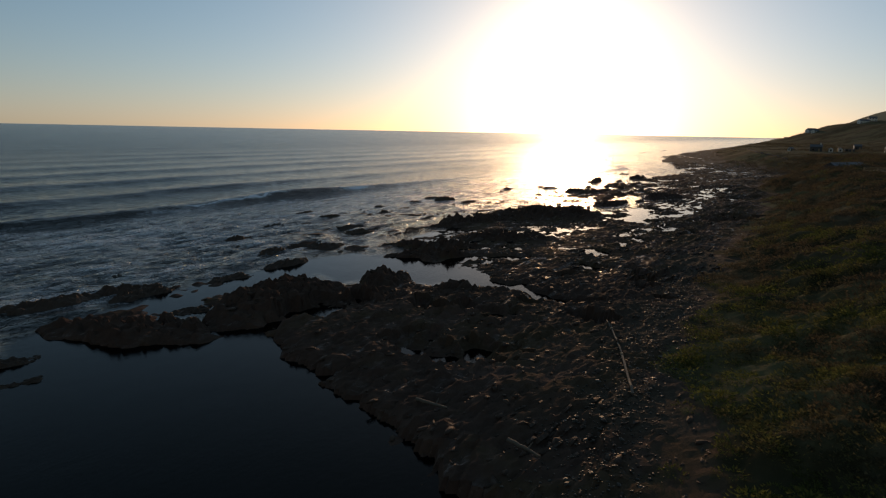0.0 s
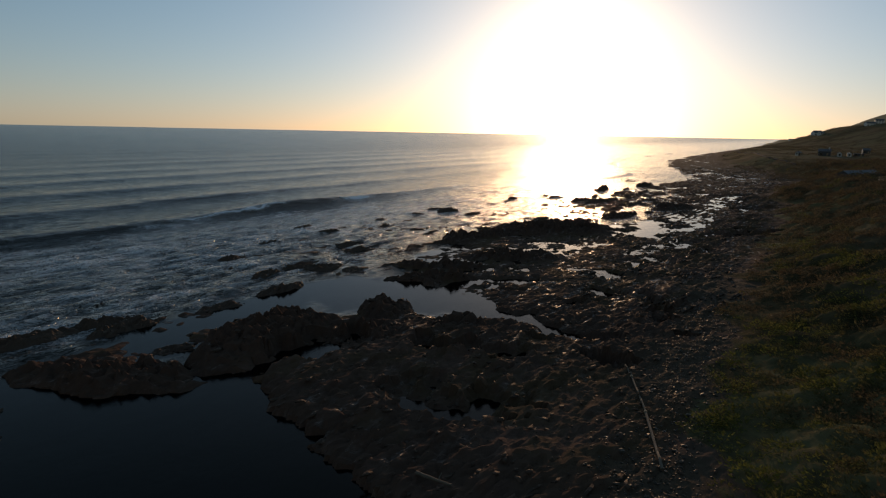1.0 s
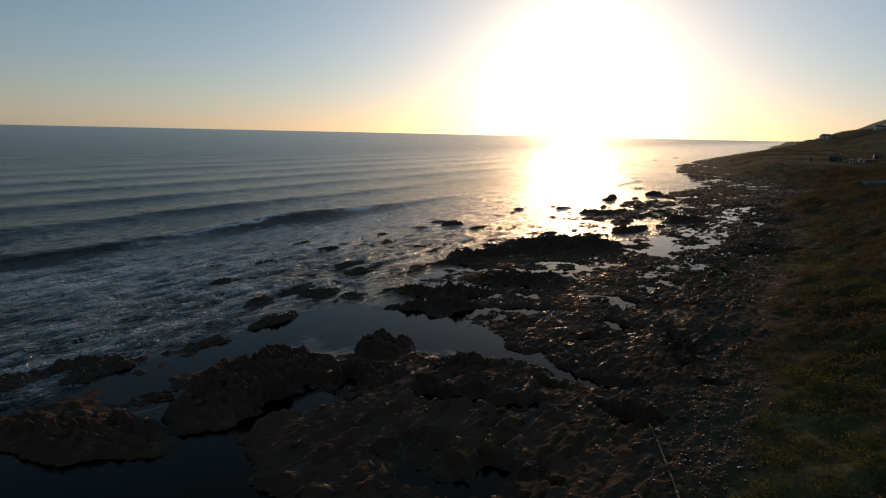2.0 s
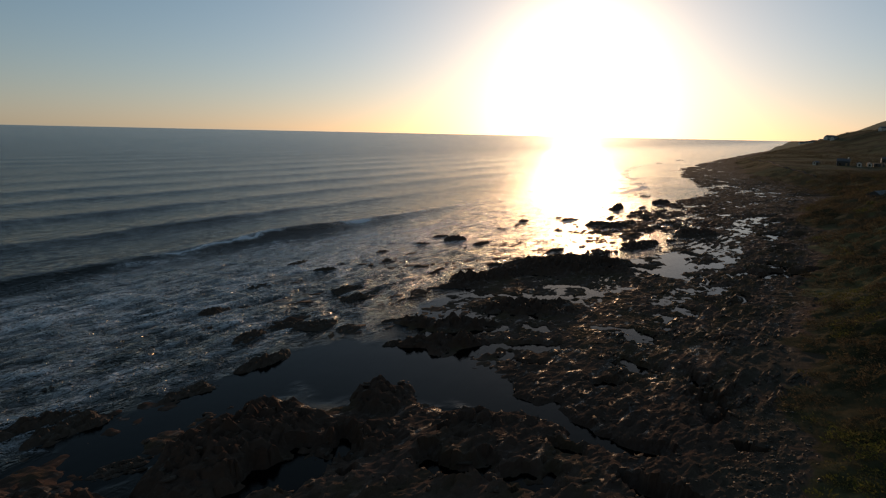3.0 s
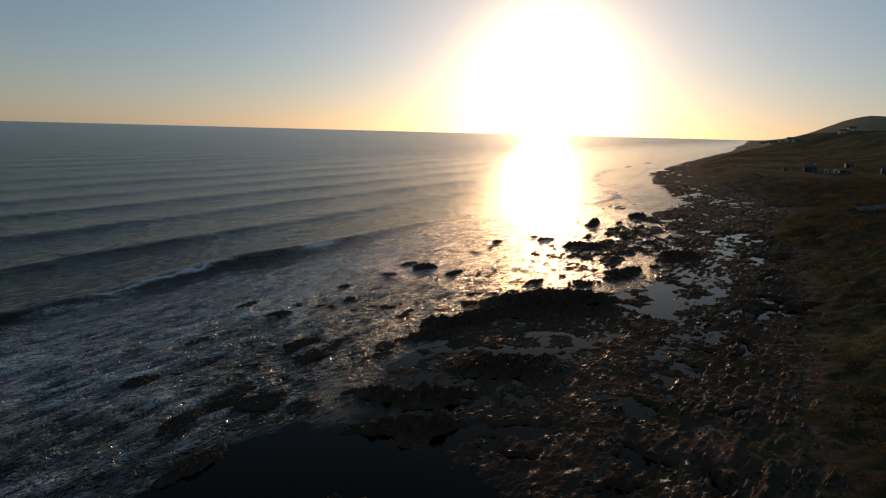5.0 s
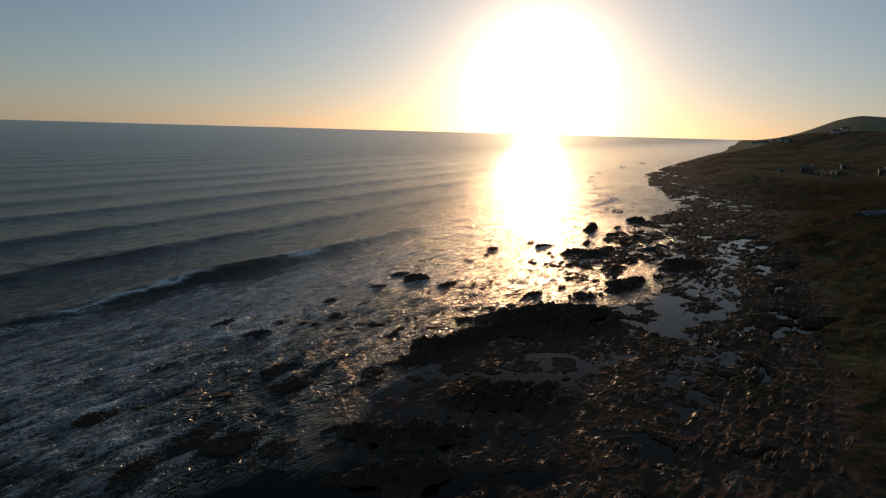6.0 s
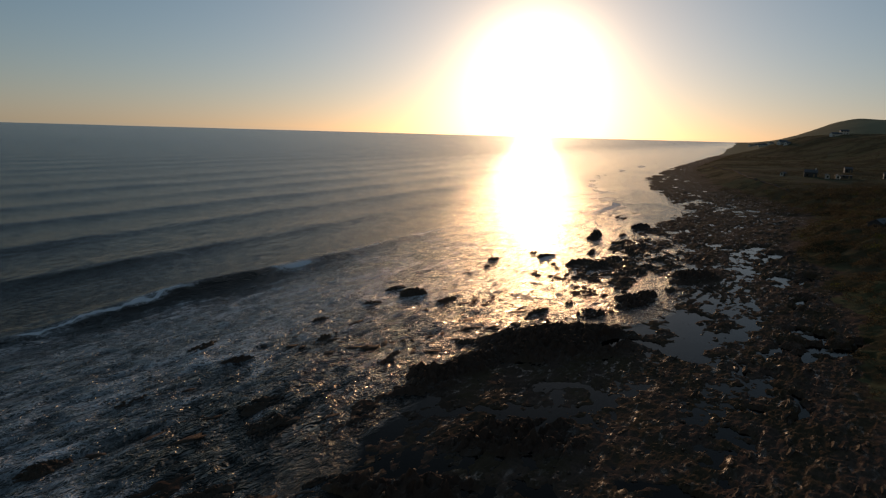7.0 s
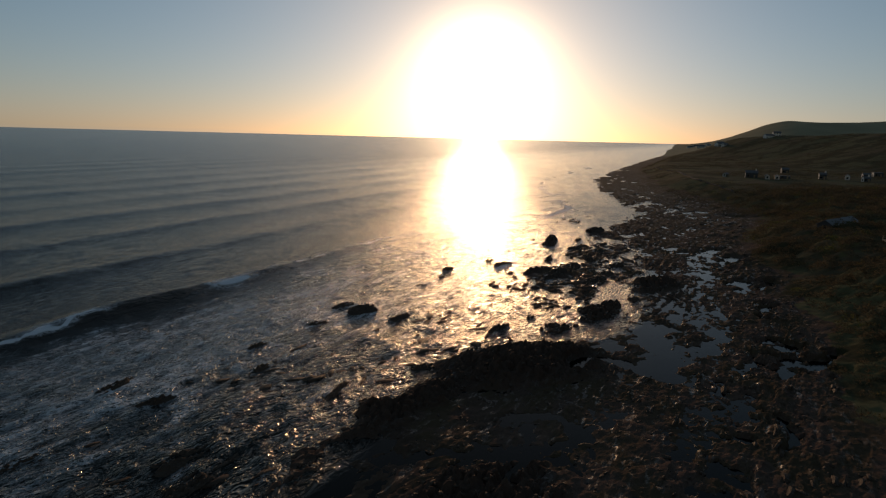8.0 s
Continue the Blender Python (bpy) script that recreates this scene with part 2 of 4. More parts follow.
# ---- the lie of the land ----
SEA_EDGE = [(6, -400), (6, 8), (6, 25), (2.5, 35.5), (-6, 47), (-14.5, 57.5), (-19.5, 64), (-17, 75), (-10, 77), (0, 79.5), (8, 76.5), (15.5, 70.5), (16.5, 72), (9.2, 79.8), (4.6, 86.5), (-2.5, 92.5), (-5, 98), (-8, 104), (-9, 113), (-1, 126),
            (10, 136), (20, 148), (39, 155), (49, 164), (60, 181), (79, 226), (91, 270), (123, 314), (152, 435), (184, 515), (275, 678), (519, 1075), (1500, 2600), (3300, 5600)]
TURF_EDGE = [(10, -400), (9, 30), (12, 38), (17, 47), (22, 57), (30, 71), (38, 90), (47, 104), (67, 134), (101, 192), (112, 222), (132, 250), (163, 284), (184, 340),
             (206, 452), (294, 661), (538, 1061), (1540, 2600), (3350, 5600)]


def hashed(ix, iy, seed):
    n = (ix.astype(np.int64) * 374761393 + iy.astype(np.int64) * 668265263 + seed * 974634777) & 0xFFFFFFFF
    n = ((n ^ (n >> 13)) * 1274126177) & 0xFFFFFFFF
    return ((n ^ (n >> 16)) & 0xFFFF) / 65535.0


def value_noise(x, y, seed):
    ix, iy = np.floor(x), np.floor(y)
    fx, fy = x - ix, y - iy
    ux, uy = fx * fx * fx * (fx * (fx * 6 - 15) + 10), fy * fy * fy * (fy * (fy * 6 - 15) + 10)
    a, b = hashed(ix, iy, seed), hashed(ix + 1, iy, seed)
    c, d = hashed(ix, iy + 1, seed), hashed(ix + 1, iy + 1, seed)
    return (a + (b - a) * ux) * (1 - uy) + (c + (d - c) * ux) * uy - 0.5


def fbm(x, y, size, octaves, seed, gain=0.5):
    out, amp, total = 0.0, 1.0, 0.0
    for k in range(octaves):
        c, s = math.cos(0.7 * k), math.sin(0.7 * k)
        out = out + amp * value_noise((x * c - y * s) / size + 17.3 * k, (x * s + y * c) / size - 9.1 * k, seed + k)
        total += amp
        amp, size = amp * gain, size * 0.5
    return out * 2 / total


def ramp01(v, lo, hi):
    v = np.clip((v - lo) / (hi - lo), 0, 1)
    return v * v * (3 - 2 * v)


def inland(line, x, y):
    """Signed distance from a line of the coast; the land lies on its right-hand side."""
    best, within = np.full(np.shape(x), 1e9), np.zeros(np.shape(x), bool)
    for (ax, ay), (bx, by) in zip(line[:-1], line[1:]):
        dx, dy = bx - ax, by - ay
        u = np.clip(((x - ax) * dx + (y - ay) * dy) / (dx * dx + dy * dy), 0, 1)
        best = np.minimum(best, np.hypot(x - ax - u * dx, y - ay - u * dy))
        if ay != by:
            within ^= ((ay > y) != (by > y)) & (x > ax + dx * (y - ay) / dy)
    return np.where(within, best, -best)


# rock domes: x, y, half length, half width, turn, height
DOMES = [(-27, 58.5, 8.5, 4.4, -6, 1.1), (-17, 69, 5.4, 9.2, -22, 2.0), (-5.5, 79, 3.8, 3.6, 0, 1.5), (2.5, 74.5, 3.8, 2.6, 10, 1.2),
         (-8, 70, 6, 5, 30, 1.2), (24, 141, 15, 8, 22, 1.7), (6, 130, 11, 3.6, 45, 1.2), (0, 103, 7.5, 2.2, 4, 1.1), (0, 95, 7, 2.2, 8, 1.2),
         (12, 112, 10, 5, 15, 1.0), (66, 186, 9, 5, 40, 1.0), (46, 167, 11, 3, 42, 0.5), (34, 157, 6, 2.5, 25, 0.3)]
# flats that only just break the water: x, y, half length, half width, turn, height
FLATS = [(54, 198, 24, 10, 40, 0.08), (42, 178, 14, 6, 40, 0.0), (70, 224, 18, 8, 52, 0.10), (84, 252, 14, 6, 55, 0.05), (-29, 70, 12, 5, 30, -0.1), (-19, 104, 9, 9, 40, -0.24), (-31, 62, 8, 3, 0, 0.0)]
# pools and channels by the outer reef: x, y, half length, half width, turn, depth
POOLS = [(-3, 90, 9, 2.2, -8, 2.2), (8.5, 79, 7, 1.5, -44, 2.2), (14.5, 72.5, 3.5, 0.9, -45, 1.6), (-13, 64.5, 6.0, 1.7, 60, 2.4)]
# gullies that hold water: half width, how broken their edge is, and their line
CHANNELS = [(0.8, 0.4, ((-15.5, 60.5), (-12, 65), (-8.5, 70.5))), (0.6, 1.3, ((27, 86), (26, 80))), (0.6, 1.2, ((15, 84), (19, 86))),
            (1.5, 0.35, ((0, 88), (8.5, 79.8), (14.5, 73), (17.5, 70.2))), (1.3, 0.9, ((-6, 87), (0, 90.5), (6, 94), (12, 95.5))), (0.8, 1.5, ((20, 90), (24, 88)))]
# small puddles on the rock shelf
PUDDLES = [(1.7, 0.7, ((-0.6, 56.5), (0.8, 54.5))), (1.3, 0.9, ((1.2, 53), (3.4, 52.2))), (1.5, 1.0, ((4.6, 52.4), (7.4, 53.8))), (1.1, 0.8, ((15, 64.6), (16, 63.6))), (1.0, 0.9, ((5.2, 64), (6.6, 63.8))),
           (1.2, 0.9, ((0, 66.4), (1.8, 65.6))), (1.0, 0.9, ((8.6, 69.8), (10.2, 69.4))), (0.8, 1.3, ((21.6, 100.5), (24.6, 99.4))), (0.7, 1.3, ((22.2, 91), (24.2, 89.4))), (0.9, 1.4, ((25.6, 84.6), (26.4, 81.8))),
           (0.6, 1.4, ((25.2, 78.8), (26, 76.8))), (0.5, 1.2, ((23.8, 70), (25, 69))), (0.7, 1.2, ((8, 89.4), (10.8, 88.4))), (0.7, 1.2, ((11.2, 102), (13.4, 100.8))), (0.8, 1.2, ((17.6, 116), (20.6, 114.6))),
           (1.1, 1.5, ((36.8, 121.6), (42.4, 117.4))), (0.8, 1.3, ((45.6, 114.6), (50.6, 122.4))), (0.9, 1.4, ((62, 136.6), (69, 135))), (0.7, 1.3, ((24, 101), (26.4, 98.6)))]
LAGOONS = [(0.7, 1.2, ((34, 112), (37, 114))), (0.5, 1.2, ((33, 98), (36, 99))), (2.3, 1.8, ((48, 125), (42, 125), (33, 116))),
           (0.9, 0.9, ((17, 123), (22, 126), (25.5, 122), (22, 118), (17, 117), (13, 113))), (0.9, 1.0, ((8, 116), (12, 119), (17, 118))), (3.0, 0.6, ((3, 120), (-3, 115), (-8, 110))),
           (1.0, 0.9, ((2, 119), (11, 119))), (1.3, 0.8, ((-9, 98), (-3, 98.5), (3, 100), (8, 102.5))), (0.9, 1.2, ((10.5, 106), (12, 102), (14, 101))),
           (0.8, 1.5, ((20, 103), (27, 100))), (1.4, 1.7, ((30, 106), (38, 118)))]
TIDE_POOLS = [(2.4, 0.7, ((40, 152), (47, 160))), (3.9, 0.6, ((49, 157), (47, 147), (43, 136))), (1.5, 0.8, ((40, 138), (35, 142), (32, 141))),
              (1.8, 0.8, ((38, 147), (40, 153))), (1.7, 0.9, ((50, 142), (56, 148), (61, 152))), (2.4, 1.7, ((54, 136), (60, 141))),
              (1.4, 1.6, ((68, 148), (66, 141), (61, 134))), (1.0, 1.5, ((60, 135), (73, 142))), (1.2, 1.6, ((56, 160), (62, 164))),
              (1.2, 1.8, ((74, 158), (82, 170)))]
FAR_POOLS = [(4.0, 1.9, ((82, 194), (92, 208), (103, 226))), (2.8, 1.9, ((94, 204), (104, 212))), (1.9, 1.0, ((81, 179), (89, 186))),
             (1.2, 1.4, ((88, 178), (95, 186))), (2.8, 1.2, ((120, 326), (140, 345), (153, 358))), (2.2, 1.5, ((150, 324), (157, 310), (163, 296))), (1.8, 1.6, ((151, 349), (156, 330))), (1.8, 1.6, ((138, 296), (150, 312))),
             (2.5, 1.6, ((105, 300), (118, 312))), (2.0, 1.6, ((60, 196), (70, 210))), (1.5, 1.6, ((52, 186), (64, 185)))]


def blob(x, y, row):
    cx, cy, a, b, turn, amount = row
    c, s = math.cos(radians(turn)), math.sin(radians(turn))
    u, v = ((x - cx) * c + (y - cy) * s) / a, (-(x - cx) * s + (y - cy) * c) / b
    return u * u + v * v


def hills(x, y, s):
    start = np.interp(y, [300, 420, 480, 700, 850, 1000], [190, 175, 150, 110, 62, 14])
    near = 35 * ramp01(s, start, start + np.interp(y, [480, 900], [190, 115])) * (0.85 + 0.3 * fbm(x, y, 260, 3, 61))
    bearing, d = np.degrees(np.arctan2(x, y)), np.hypot(x, y)
    far = 94 * ramp01(d, 1250, 2100) * (0.25 + 0.75 * ramp01(s, 0, 260)) * ramp01(bearing, 24, 36.5) * (0.9 + 0.25 * fbm(x, y, 700, 4, 77))
    return np.maximum(near, far)


def terrain(x, y):
    """Heights, and how turfy, gravelly and wet each place is."""
    wx = x + 2.0 * fbm(x, y, 6, 3, 5) + 1.1 * fbm(x, y, 1.8, 3, 8, 0.6)
    wy = y + 2.0 * fbm(x, y, 6, 3, 25) + 1.1 * fbm(x, y, 1.8, 3, 28, 0.6)
    px, py = wx + 2.2 * fbm(x, y, 5, 3, 171), wy + 2.2 * fbm(x, y, 5, 3, 181)
    ragged = 1.3 * fbm(x, y, 3.0, 5, 191, 0.75)
    sd, sv = inland(SEA_EDGE, wx, wy), inland(TURF_EDGE, wx, wy)
    c, s = math.cos(radians(54)), math.sin(radians(54))
    along, across = x * c + y * s, -x * s + y * c
    strata = fbm(along / 2.6, across, 4.2, 5, 41, 0.55)
    crags = np.abs(fbm(along / 1.8, across, 2.6, 5, 47, 0.65)) + 0.5 * np.abs(fbm(x, y, 1.1, 3, 53, 0.7))
    jagged = np.abs(fbm(x, y, 1.7, 2, 59, 0.7)) + 0.6 * fbm(x, y, 0.9, 1, 63)
    ridges = np.clip(fbm(along / 4.5, across, 1.7, 3, 65, 0.5) - 0.18, 0, None)
    zone = np.maximum(np.exp(-(((x - 27) / 11) ** 2) - ((y - 84) / 13) ** 2), 0.9 * np.exp(-(((x - 2) / 13) ** 2) - ((y - 62) / 15) ** 2))
    lie = across + 1.6 * fbm(x, y, 9, 3, 271)
    ledge = (lie / 2.3 + 0.8 * fbm(along, across, 7, 2, 273)) % 1.0
    ledges = ramp01(fbm(x, y, 12, 3, 275), -0.25, 0.25) * (ledge ** 1.5 - 0.33) * (0.4 + 1.3 * np.abs(fbm(along / 3, across, 2.5, 2, 277)))  # tilted beds, each with a steep broken face
    broken_up = np.maximum(ramp01(fbm(x, y, 11, 3, 287), -0.3, 0.25), 1 - ramp01(y, 64, 82))  # broken stretches between smoother wet pavements
    spikes = (0.25 + 0.85 * broken_up) * (np.abs(fbm(along / 2.4, across, 1.4, 3, 281, 0.7)) + 0.5 * np.abs(fbm(x, y, 0.75, 2, 285, 0.7)))
    slabs = zone * np.clip(fbm(along / 4, across, 1.1, 2, 69, 0.6) - 0.05, 0, None)  # tilted slabs standing on edge
    seabed = np.maximum(-0.35 - 0.09 * -sd, -6)
    shelf = 0.05 + 0.28 * ramp01(sd, 0, 6) + 0.9 * ramp01(sv, -16, 0) - 0.22 * ramp01(y, 88, 112) + 0.5 * ramp01(sd, -0.5, 1.5) * (1 - ramp01(y, 66, 84))
    h = np.where(sd > 0, shelf, seabed)
    rough = ramp01(sd, -7, 1) * (1 - ramp01(sv, -2, 3))
    domed = np.zeros_like(h)
    for row in DOMES:
        q = blob(wx, wy, row)
        lift = np.clip(1 - q, 0, 1) ** 0.6
        h = np.where(q < 1, np.maximum(h, -0.35 + (row[5] + 0.35) * lift), h)
        rough = np.maximum(rough, np.clip(1.3 - q, 0, 1))
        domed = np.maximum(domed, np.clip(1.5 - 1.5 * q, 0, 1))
    h = h + rough * (1.0 + 0.2 * (1 - ramp01(y, 70, 100)) * ramp01(-sv, 0, 8)) * (0.24 * strata + 0.16 * crags + 0.10 * jagged + 0.34 * ridges + 0.34 * ledges + 1.0 * slabs + 0.42 * spikes * (1 - 0.6 * domed) - 0.16) + domed * (1.1 * np.abs(fbm(x, y, 2.2, 4, 57, 0.65)) + 0.9 * np.abs(fbm(x, y, 1.2, 2, 67, 0.7)) + 0.9 * np.abs(fbm(x, y, 0.95, 2, 289, 0.8)) - 0.70)
    for row in FLATS:
        q = blob(wx, wy, row)
        low = row[5] - 0.25 + 0.25 * np.clip(1 - q, 0, 1) ** 0.6 + 0.55 * fbm(along / 1.6, across, 3.0, 5, 73, 0.65) + 0.25 * jagged
        h = np.where(q < 1, np.maximum(h, low), h)
    for row in POOLS:
        q = np.clip(blob(px, py, row) + ragged, 0, None)
        h = np.where(q < 1.5, np.minimum(h, -0.55 + 0.75 * np.clip(q, 0, 1.5) ** 1.5 + 0.25 * strata), h)
    for wide, broken, line in CHANNELS + PUDDLES + LAGOONS + TIDE_POOLS + FAR_POOLS:
        box_x, box_y = [v[0] for v in line], [v[1] for v in line]
        at = np.nonzero((x > min(box_x) - 9) & (x < max(box_x) + 9) & (y > min(box_y) - 9) & (y < max(box_y) + 9))
        q = np.clip(np.abs(inland(line, px[at], py[at])) / wide + broken * ragged[at], 0, None)
        h[at] = np.where(q < 1.6, np.minimum(h[at], -0.38 + 0.13 * broken + 0.34 * q ** 2.2 + 0.12 * strata[at] + 0.10 * broken * jagged[at]), h[at])
    # puddles left in the hollows between the beds
    hollow = fbm(along / 2.2, across, 3.2, 4, 291, 0.6) + 0.25 * fbm(x, y, 1.0, 2, 295) - 0.5 * domed
    soak = ramp01(hollow, 0.24, 0.42) * ramp01(sd, 1.5, 6) * ramp01(-sv, 2, 9) * ramp01(fbm(x, y, 16, 2, 297), -0.15 + 0.4 * ramp01(y, 120, 165), 0.15 + 0.4 * ramp01(y, 120, 165))
    h = h + soak * (np.minimum(h, -0.16 + 0.2 * spikes) - h)
    bank = np.clip(sv, 0, None)
    turf_h = 6.2 * ramp01(sv, 0, 25) + 0.018 * np.minimum(bank, 300)
    lumps = ramp01(sv, 1, 12) * (1 - 0.75 * ramp01(y, 250, 400)) * (1.1 * fbm(x, y, 9, 4, 71) + 0.55 * fbm(x, y, 3.6, 3, 83) + 0.4 * np.abs(fbm(x, y, 2.2, 3, 81)) + 1.5 * (np.abs(fbm(x, y, 6.5, 2, 85, 0.45)) - 0.2))  # rounded hummocks with creases between
    h = h + turf_h + lumps + hills(x, y, bank)
    veg = ramp01(sv + 2.5 * fbm(x, y, 17, 3, 97) + 4.0 * fbm(x, y, 5, 4, 91), 0.0, 4.0)
    gravel = ramp01(sv, -9, -3) * (1 - veg) * (1 - ramp01(y, 85, 110)) * ramp01(fbm(x, y, 7, 3, 95), -0.35, 0.1)
    wet = 1 - ramp01(h, 0.5, 1.8)
    # colour mask: painted shade over the domes, broken dark patches along the seaward edge
    reef_shade = np.maximum(np.clip(1.4 * domed, 0, 1), (1 - ramp01(sd, 4, 16)) * ramp01(fbm(x, y, 8, 4, 299, 0.6), -0.25, 0.05)) * (1 - veg)
    return h, veg, gravel, wet, reef_shade


def far_haze(x, y):
    """Haze put into the colour by distance: a little on the slope behind the houses, nearly full on the far hills."""
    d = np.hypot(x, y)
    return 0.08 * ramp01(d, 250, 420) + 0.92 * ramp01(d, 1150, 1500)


def stops(lo, fine_lo, fine_hi, hi, fine, growth):
    """Coordinates that are close together from fine_lo to fine_hi and spread out beyond."""
    mid = list(np.arange(fine_lo, fine_hi, fine))
    up, v, d = [], fine_hi, fine
    while v < hi:
        up.append(v)
        d *= growth
        v += d
    up.append(hi)
    down, v, d = [], fine_lo, fine
    while v > lo:
        d *= growth
        v -= d
        down.append(max(v, lo))
    return np.array(down[::-1] + mid + up)


def sheet(name, xs, ys, heights, mat, attrs, broken=None):
    nx, ny = len(xs), len(ys)
    gx, gy = np.meshgrid(xs, ys)
    co = np.stack([gx, gy, heights], -1).reshape(-1, 3)
    i = np.arange(nx * ny).reshape(ny, nx)
    quads = np.stack([i[:-1, :-1], i[:-1, 1:], i[1:, 1:], i[1:, :-1]], -1).reshape(-1, 4)
    me = bpy.data.meshes.new(name)
    me.vertices.add(len(co))
    me.vertices.foreach_set("co", co.ravel().astype(np.float32))
    me.loops.add(quads.size)
    me.loops.foreach_set("vertex_index", quads.ravel().astype(np.int32))
    me.polygons.add(len(quads))
    me.polygons.foreach_set("loop_start", np.arange(0, quads.size, 4, dtype=np.int32))
    me.polygons.foreach_set("use_smooth", np.ones(len(quads), dtype=bool))
    if broken is not None:  # broken rock keeps its sharp edges
        me.polygons.foreach_set("use_smooth", ~broken[:-1, :-1].ravel())
    me.update(calc_edges=True)
    for key, values in attrs.items():
        me.attributes.new(key, "FLOAT", "POINT").data.foreach_set("value", values.ravel().astype(np.float32))
    me.materials.append(mat)
    return new(name, me)


def make_ground():
    xs, ys = stops(-400, -38, 78, 4600, 0.3, 1.026), stops(-150, 30, 165, 4900, 0.3, 1.0135)
    gx, gy = np.meshgrid(xs, ys)
    h, veg, gravel, wet, reef_shade = terrain(gx, gy)
    ob = sheet("ground", xs, ys, h, GROUND, {"veg": veg, "gravel": gravel, "wet": wet, "reef_shade": reef_shade, "haze_tint": far_haze(gx, gy)}, broken=(veg < 0.4) & (gy < 420))
    return tagged(ob, "dark rocky shore rising to scrubby turf", "ground", kind="structure")


# rocks awash: x, y, size
SURF_ROCKS = [(-40.5, 66.9, 4.4), (-32.8, 71.7, 4.8), (-25.3, 95.6, 3.6), (-20.6, 88.2, 3.9), (-18.3, 101.7, 4.0), (-25.7, 79.6, 3.4), (-15.1, 115.2, 3.4), (-30.1, 138.3, 3.0), (-31.8, 120.5, 2.7),
              (-35.7, 115.6, 1.8), (-25.2, 65.7, 2.6), (-33.5, 51.3, 2.4), (-30.0, 47.7, 2.2), (-8.0, 104.2, 2.2), (-23.0, 133.6, 2.9), (-39.9, 79.4, 2.2), (-13.5, 100.2, 2.6), (-2.3, 134.7, 2.7),
              (-6.7, 94.8, 2.6), (-22.2, 101.0, 2.6), (-31.9, 98.4, 2.1), (-29.2, 99.7, 1.8), (-17.1, 119.9, 3.4), (-34.2, 106.2, 2.7), (-36.0, 72.9, 4.6)]
GLINT_ROCKS = [(-6.8, 161.9, 2.6), (-2.4, 173.2, 2.8), (1.0, 169.5, 4.2), (7.5, 164.5, 3.0), (3.3, 157.6, 1.9), (8.9, 141.3, 2.2), (24.4, 158.0, 2.9), (31.3, 163.6, 2.0), (19.0, 194.3, 1.7), (-15, 152, 1.6), (-13, 143, 1.8),
               (36.5, 208, 3.4), (43.5, 200.5, 6.2), (48, 197, 4.4), (54, 205, 4.4), (63, 218, 4.2), (38, 184, 1.8), (48, 180, 2.6), (40, 169, 1.6), (62, 245, 4.6), (80.5, 255, 3.4)]
OUTER_ROCKS = [(64, 230, 3.4), (51, 214, 3.0), (34, 212, 2.8), (55, 191, 4.0), (83, 261, 5.0), (22, 203, 2.6), (14, 188, 1.6), (58, 236, 4.0), (70, 243, 3.0), (44, 193, 3.4),
               (60, 197, 3.2), (66, 205, 3.6), (50, 186, 2.0), (45, 172, 1.8), (56, 174, 2.6), (62, 212, 3.2), (70, 226, 3.4), (75, 235, 3.0), (36, 176, 1.2), (30, 186, 1.4)]


